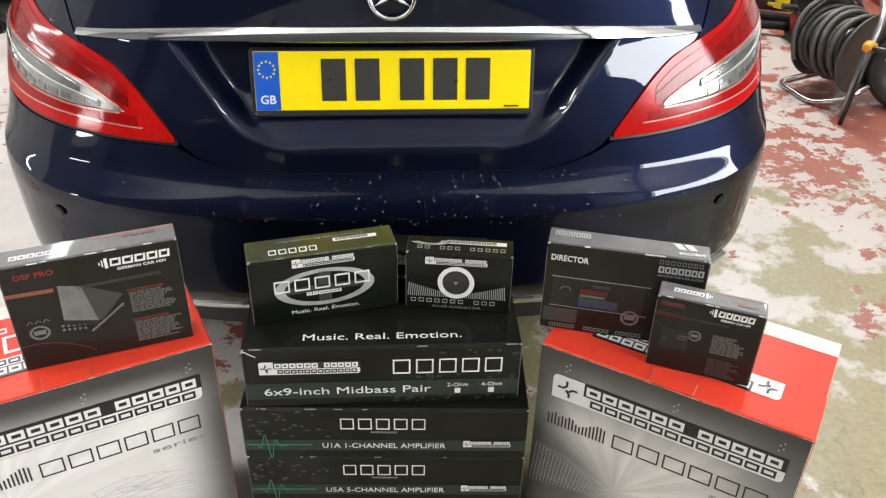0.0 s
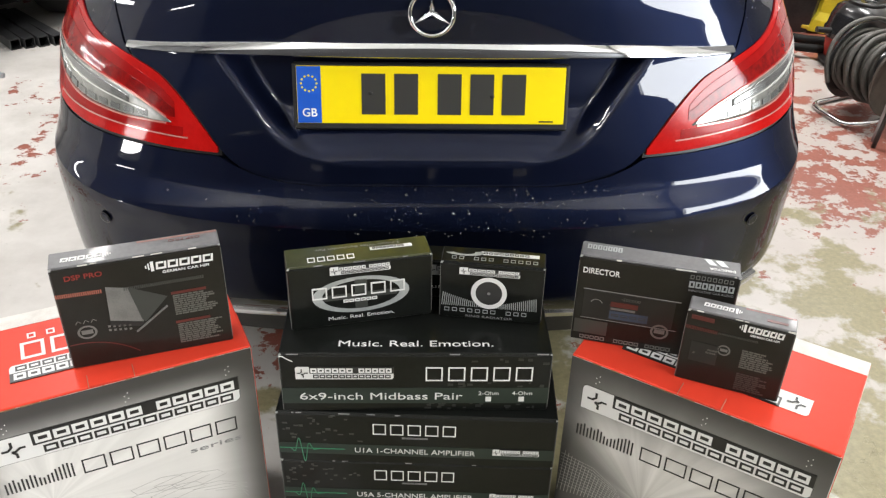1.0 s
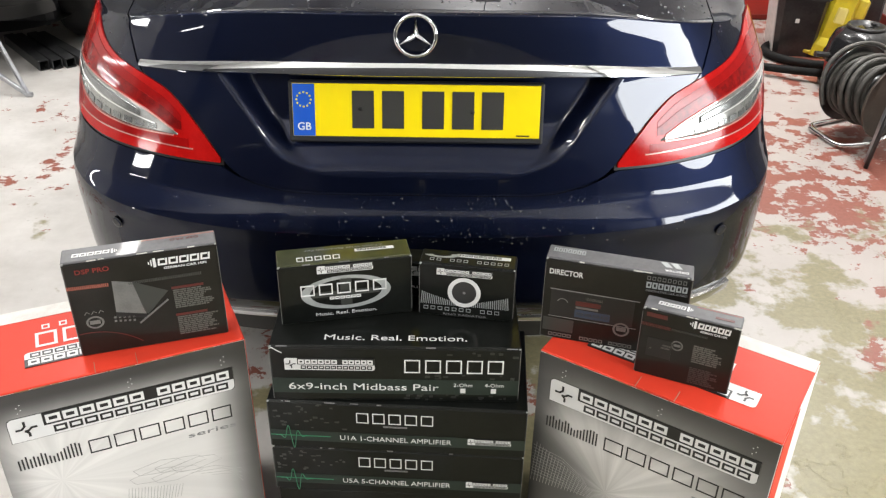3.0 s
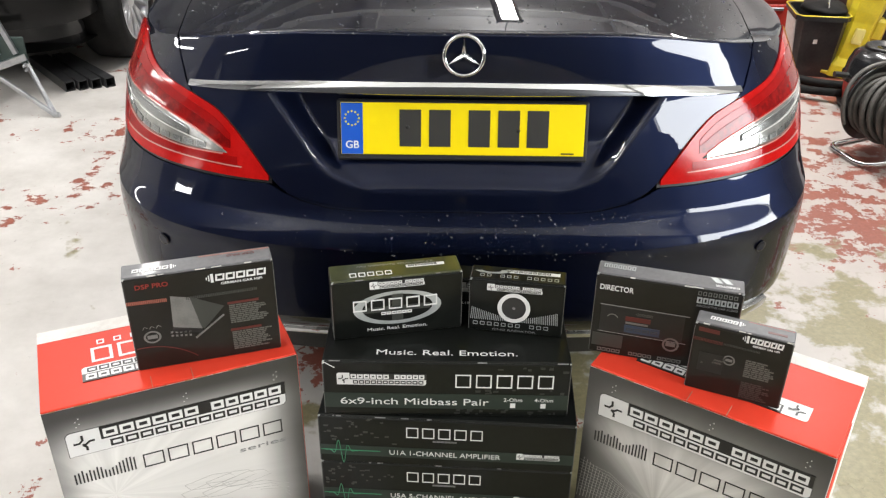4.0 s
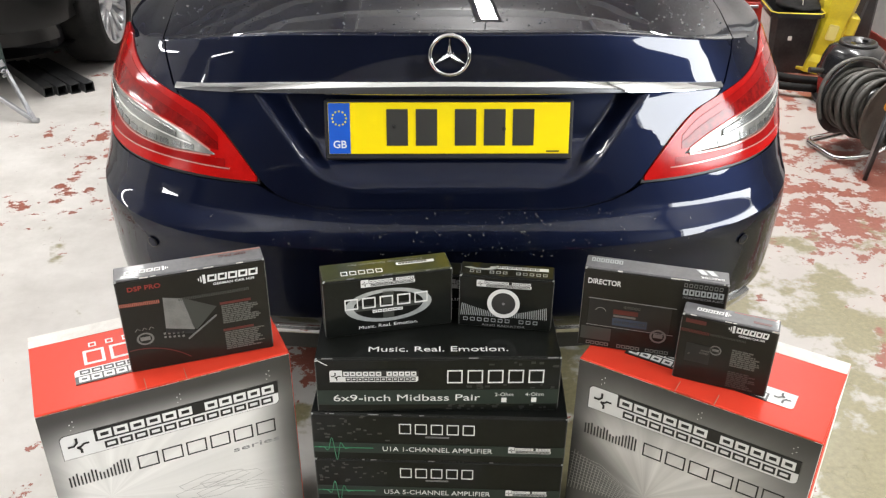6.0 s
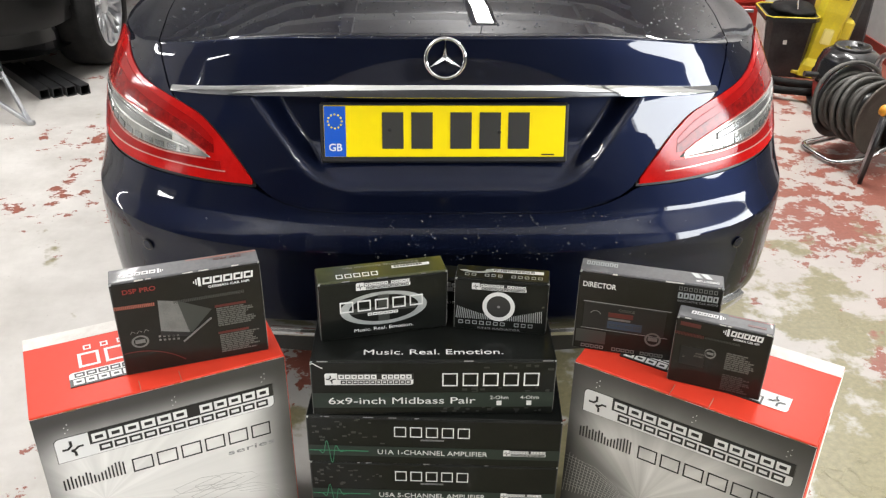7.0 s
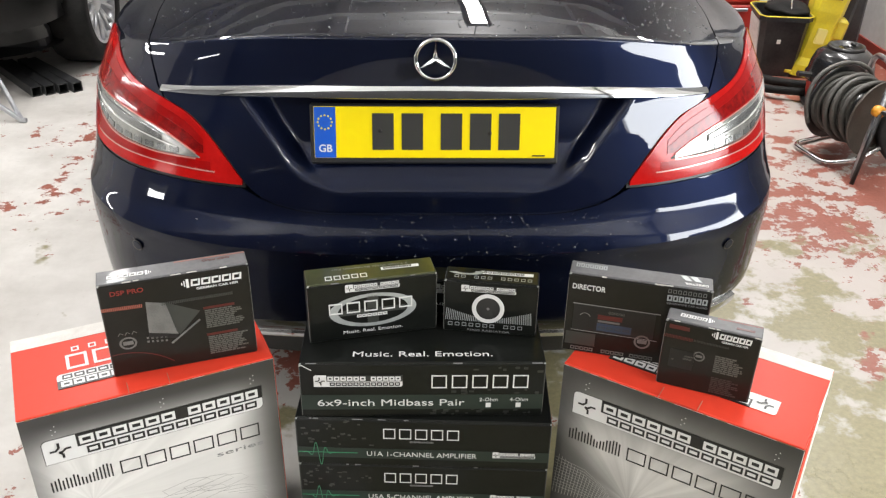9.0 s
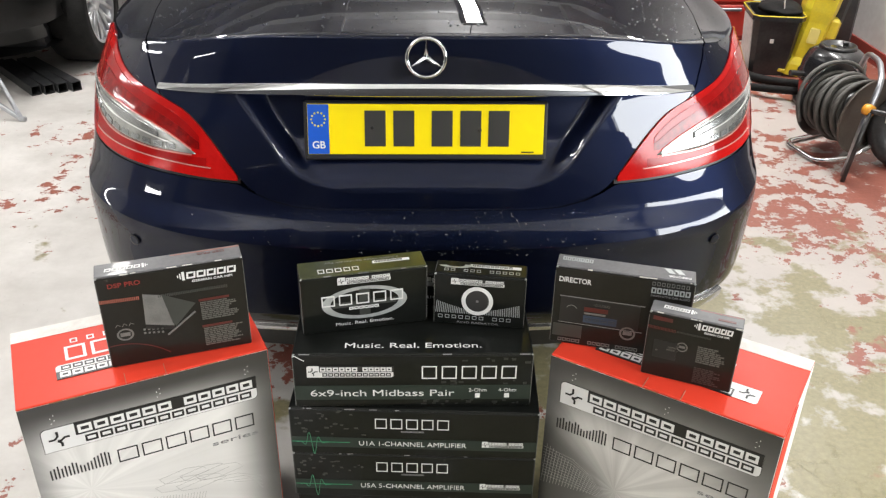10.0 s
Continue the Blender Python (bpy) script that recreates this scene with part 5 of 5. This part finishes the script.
def cable_reel(m):
    """Drum of cable between two discs in a bent tube frame; axis along local x."""
    t = thing("cable_reel", "cable reel wound with grey rubber cable in a steel frame", "cable reel", m=m)
    c = pose(0, 0, 0.225, 0, 90, 0)
    for x, s in ((-0.105, 1), (0.115, 1)):
        mm = pose(x, 0, 0.225, 0, 90, 0)
        part("reel_disc", lathe_bm([(0.03, -0.004), (0.12, -0.006), (0.165, -0.002), (0.178, 0.006), (0.182, 0.004), (0.178, -0.006), (0.165, -0.010), (0.12, -0.013), (0.03, -0.012)], 48, m=mm), DISC_BROWN if x > 0 else BLACK_PLASTIC, t, "", True)
    part("drum", lathe_bm([(0.09, -0.10), (0.09, 0.10)], 32, m=c), BLACK_PLASTIC, t, "", True)
    rnd = random.Random(3)
    # windings lie in uneven slanted turns
    for k in range(11):
        r = 0.146 - 0.018 * (k % 2) + rnd.uniform(-0.012, 0.012)
        x0, tilt, ph = -0.084 + 0.017 * k, rnd.uniform(0.008, 0.042), rnd.uniform(0, 1.6)
        bm = tube_bm([(x0 + tilt * math.cos(a + ph), r * math.cos(a), 0.225 + r * math.sin(a)) for a in np.linspace(0, 2 * math.pi, 41)[:-1]], 0.0108, 8, None, True)
        part("cable_turn", bm, CABLE, t, "", True)
    # loose loop over the top of the far disc
    loop = [(-0.10 + 0.02 * math.sin(a * 2), 0.186 * math.cos(a), 0.228 + 0.190 * math.sin(a)) for a in np.linspace(-0.3, math.pi + 0.4, 26)]
    part("loose_turn", tube_bm(loop, 0.009, 8), CABLE, t, "", True)
    loop = [(0.10 + 0.15 * k / 14, 0.10 - 0.02 * k / 14, 0.40 + 0.05 * math.sin(math.pi * k / 14) - 0.12 * (k / 14) ** 3) for k in range(15)]
    part("loose_turn", tube_bm(loop, 0.011, 8), CABLE, t, "", True)
    # frame: foot loop, uprights and handle
    fr = rounded([(-0.155, 0.13, 0.012), (-0.155, -0.15, 0.012), (0.06, -0.19, 0.012), (0.16, -0.13, 0.06), (0.19, -0.05, 0.12)], 0.05, 6)
    part("foot_loop", tube_bm(fr, 0.012, 10), CHROME_DULL, t, "bright bent tube foot", True)
    up = rounded([(0.215, -0.20, 0.012), (0.215, -0.17, 0.24), (0.20, -0.10, 0.44), (0.08, 0.02, 0.475), (-0.06, 0.12, 0.455), (-0.11, 0.16, 0.38), (-0.14, 0.17, 0.012)], 0.06, 6)
    part("handle_frame", tube_bm(up, 0.0125, 10), STEEL, t, "", True)
    part("front_post", tube_bm([(0.232, -0.165, 0.32), (0.236, -0.225, 0.0)], 0.009, 10), BLACK_PLASTIC, t, "", True)
    part("crank_hub", lathe_bm([(0.0, 0.0), (0.024, 0.0), (0.026, 0.012), (0.024, 0.032), (0, 0.034)], 20, m=pose(0.20, -0.155, 0.325, 0, 90, 0)), ORANGE_PLASTIC, t, "orange hub", True)
    part("crank_arm", tube_bm([(0.23, -0.155, 0.325), (0.32, -0.14, 0.335)], 0.012, 8), BLACK_PLASTIC, t)
    return t


DISC_BROWN = material("dusty brown grey disc", (0.075, 0.062, 0.05), 0.55, spots=(0.13, 0.11, 0.09), scale=12)
CHROME_DULL = material("dull chrome", (0.72, 0.72, 0.72), 0.16, 1.0, spots=(0.5, 0.5, 0.5), scale=30)
cable_reel(pose(1.945, 1.80, 0, 0, 0, -66) @ Matrix.Diagonal((1.05, 1.06, 0.94, 1)))


def hose_reel(m):
    t = thing("hose_reel", "black plastic reel leaning behind the cable reel", "reel", m=m)
    part("reel_face", lathe_bm([(0.0, 0.0), (0.05, 0.004), (0.055, 0.02), (0.12, 0.016), (0.15, 0.022), (0.165, 0.012), (0.165, -0.05), (0, -0.05)], 40), BLACK_PLASTIC, t, "", True)
    part("hub", lathe_bm([(0.05, 0.018), (0.045, 0.035), (0.0, 0.037)], 20), DARK_STEEL, t, "", True)
    for k in range(3):
        a = 2.1 * k + 0.5
        part("label_patch", box_bm(0.035, 0.05, 0.002, (0.105 * math.cos(a), 0.105 * math.sin(a), 0.0205)), CARD_WHITE, t)


hose_reel(pose(2.15, 1.62, 0.165, 78, 0, -22))


def vacuum(m):
    t = thing("drum_vacuum", "drum vacuum cleaner, red tub with a black dome lid", "vacuum cleaner", m=m)
    part("tub", lathe_bm([(0.145, 0.03), (0.155, 0.035), (0.165, 0.17), (0.160, 0.175), (0, 0.175)], 40), RED_PLASTIC, t, "red plastic tub", True)
    lid = part("lid", lathe_bm([(0.172, 0.150), (0.182, 0.155), (0.182, 0.185), (0.172, 0.20), (0.165, 0.25), (0.145, 0.300), (0.105, 0.328), (0.0, 0.336)], 48), BLACK_GLOSS, t, "black dome lid", True)
    part("top_ring", lathe_bm([(0.10, 0.330), (0.095, 0.345), (0.082, 0.345), (0.080, 0.333)], 32), BLACK_PLASTIC, lid, "", True)
    part("switch", box_bm(0.03, 0.02, 0.016, (0.04, 0.03, 0.345), 0.004), BLACK_PLASTIC, lid)
    part("socket", tube_bm([(-0.15, -0.06, 0.185), (-0.235, -0.09, 0.195)], 0.016, 10), BLACK_PLASTIC, t)
    for k in range(4):
        a = math.pi / 4 + k * math.pi / 2
        part("castor", lathe_bm([(0, -0.012), (0.026, -0.012), (0.026, 0.012), (0, 0.012)], 14, m=pose(0.15 * math.cos(a), 0.15 * math.sin(a), 0.026, 90)), RUBBER, t)
    part("skirt", lathe_bm([(0.175, 0.015), (0.180, 0.035), (0.15, 0.045)], 32), BLACK_PLASTIC, t, "", True)
    return t


BLACK_GLOSS = material("glossy black plastic", (0.012, 0.012, 0.013), 0.18, 0, 0.4, spots=(0.03, 0.03, 0.03), scale=12)
vacuum(pose(2.145, 2.40, 0, 0, 0, -15) @ Matrix.Scale(0.92, 4))
hose = thing("vacuum_hose", "black ribbed vacuum hose lying on the floor", "hose")
pts = rounded([(2.06, 2.43, 0.055), (1.85, 2.52, 0.045), (1.55, 2.66, 0.042)], 0.1)
part("hose_run", tube_bm(pts, 0.020, 12), RUBBER, hose, "", True)
hose2 = thing("coiled_hose", "black hose curving over the floor", "hose")
pts = [(2.22 + 0.36 * math.cos(a), 2.86 + 0.22 * math.sin(a), 0.024) for a in np.linspace(math.radians(275), math.radians(120), 24)]
part("hose_run", tube_bm(pts, 0.022, 12), RUBBER, hose2, "", True)


def washer(m):
    """Upright yellow machine, leaning back: shell with steps, window panel, handle, black back and wheels."""
    t = thing("pressure_washer", "upright yellow and black pressure washer", "pressure washer", m=m)
    bm = bmesh.new()
    prof = ((0.00, 0.115, 0.13), (0.06, 0.105, 0.12), (0.10, 0.080, 0.10), (0.30, 0.074, 0.095), (0.36, 0.086, 0.10), (0.50, 0.090, 0.10), (0.62, 0.085, 0.085), (0.70, 0.06, 0.06))
    rows = []
    for z, w, d in prof:
        rows.append([bm.verts.new((x * w, -d if y < 0 else 0.05, z)) for x, y in ((-1, 1), (-1, -0.7), (-0.7, -1), (0.7, -1), (1, -0.7), (1, 1))])
        rows[-1][1].co.y, rows[-1][4].co.y = -d * 0.6, -d * 0.6
    for a, b in zip(rows, rows[1:]):
        for i in range(6):
            bm.faces.new((a[i], a[(i + 1) % 6], b[(i + 1) % 6], b[i]))
    bm.faces.new(rows[0]), bm.faces.new(rows[-1])
    part("shell", bm, YELLOW_PLASTIC, t, "yellow plastic shell")
    part("panel", box_bm(0.055, 0.006, 0.085, (0, -0.102, 0.23), 0.006, m=pose(0, 0, 0)), YELLOW_PALE, t)
    part("label_band", box_bm(0.075, 0.006, 0.014, (0.0, -0.103, 0.445), 0.001), INK, t)
    part("vent", box_bm(0.05, 0.02, 0.07, (0.0, -0.085, 0.12), 0.012), BLACK_PLASTIC, t)
    part("side_wing", box_bm(0.07, 0.09, 0.12, (0.10, -0.01, 0.27), 0.015), YELLOW_PLASTIC, t)
    part("back_case", box_bm(0.20, 0.16, 0.56, (0.07, 0.12, 0.30), 0.02), BLACK_PLASTIC, t, "black back case")
    part("handle", tube_bm(rounded([(-0.07, 0.10, 0.55), (-0.07, 0.13, 0.95), (0.12, 0.13, 0.95), (0.12, 0.10, 0.55)], 0.05), 0.014, 10), BLACK_PLASTIC, t, "", True)
    part("foot", box_bm(0.26, 0.18, 0.035, (0, -0.03, 0.012), 0.012), YELLOW_PLASTIC, t)
    for x in (-0.14, 0.16):
        part("wheel", lathe_bm([(0, -0.02), (0.07, -0.02), (0.075, 0), (0.07, 0.02), (0, 0.02)], 24, m=pose(x, 0.14, 0.072, 0, 90)), RUBBER, t)
    return t


YELLOW_PALE = material("pale yellow plastic", (0.78, 0.68, 0.22), 0.4)
washer(pose(2.20, 2.94, 0.005, 0, 9, -12))


def bin_box(m):
    t = thing("black_bin", "black plastic bin with a pale side, heaped with a black sack", "bin", m=m)
    bm = bmesh.new()
    rows = []
    for w, z in ((0.105, 0.0), (0.13, 0.315), (0.142, 0.315), (0.142, 0.338), (0.125, 0.338), (0.10, 0.02)):
        rows.append([bm.verts.new((x * w, y * w * 1.15, z)) for x, y in ((-1, -0.8), (-0.8, -1), (0.8, -1), (1, -0.8), (1, 0.8), (0.8, 1), (-0.8, 1), (-1, 0.8))])
    for a, b in zip(rows, rows[1:]):
        for i in range(8):
            bm.faces.new((a[i], a[(i + 1) % 8], b[(i + 1) % 8], b[i]))
    bm.faces.new(rows[0]), bm.faces.new(rows[-1])
    part("tub", bm, BLACK_PLASTIC, t)
    part("pale_sheet", box_bm(0.005, 0.21, 0.285, (0, 0, 0), 0.001, m=pose(-0.1215, 0.0, 0.158, 0, -4.5)), CARD_WHITE, t, "pale sheet on its side")
    part("mark", box_bm(0.02, 0.003, 0.022, (-0.02, -0.143, 0.20)), CARD_WHITE, t)
    part("rim_band", tube_bm([(x * 0.142, y * 0.16, 0.340) for x, y in ((-1, -0.8), (-0.8, -1), (0.8, -1), (1, -0.8), (1, 0.8), (0.8, 1), (-0.8, 1), (-1, 0.8))], 0.0035, 6, closed=True), YELLOW_PLASTIC, t, "yellow rim band")
    return t


bin_box(pose(2.03, 2.98, 0, 0, 0, -8))
sack = thing("black_sack", "crumpled black sack on top of the bin", "sack", m=pose(2.06, 2.97, 0.352))
bm = bmesh.new()
bmesh.ops.create_icosphere(bm, subdivisions=4, radius=0.12)
for v in bm.verts:
    n = noise.noise(v.co * 14) * 0.022 + noise.noise(v.co * 40) * 0.006
    v.co = Vector((v.co.x * 1.0, v.co.y * 1.05, v.co.z * 0.32)) * (1 + n * 6)
part("sack_body", bm, RUBBER, sack, "", True)
cab = thing("red_cabinet", "red metal tool cabinet against the back", "cabinet", m=pose(1.75, 3.75, 0))
part("case", box_bm(0.75, 0.45, 0.9, (0, 0, 0.45), 0.01), RED_PLASTIC, cab)
for k in range(4):
    d = part("drawer", box_bm(0.70, 0.02, 0.19, (0, -0.232, 0.13 + 0.21 * k), 0.006), RED_PLASTIC, cab)
    part("handle", box_bm(0.6, 0.015, 0.02, (0, -0.248, 0.20 + 0.21 * k), 0.004), STEEL, d)
pole = thing("screwdriver", "screwdriver with a blue and purple handle in the bin", "tool")
part("grip", lathe_bm([(0, 0), (0.010, 0.0), (0.012, 0.05), (0.009, 0.09), (0, 0.09)], 10, m=pose(2.03, 2.88, 0.435, -8, -12)), INK_VIOLET, pole)
part("shaft", tube_bm([(2.03, 2.88, 0.44), (2.038, 2.875, 0.37)], 0.004, 8), CHROME, pole)
post = thing("steel_post", "grey steel post beside the wall", "post", m=pose(2.62, 3.45, 0))
part("post_tube", box_bm(0.07, 0.10, 2.9, (0, 0, 1.45), 0.006), STEEL, post)
case = thing("black_case", "black equipment case behind the yellow machine", "case", m=pose(2.42, 3.25, 0))
part("case_body", box_bm(0.32, 0.30, 0.55, (0, 0, 0.275), 0.02), BLACK_PLASTIC, case)
part("case_lid", box_bm(0.33, 0.31, 0.05, (0, 0, 0.575), 0.015), BLACK_PLASTIC, case)
part("case_handle", tube_bm(rounded([(-0.08, -0.05, 0.60), (-0.08, -0.05, 0.65), (0.08, -0.05, 0.65), (0.08, -0.05, 0.60)], 0.02), 0.01, 8), BLACK_PLASTIC, case)
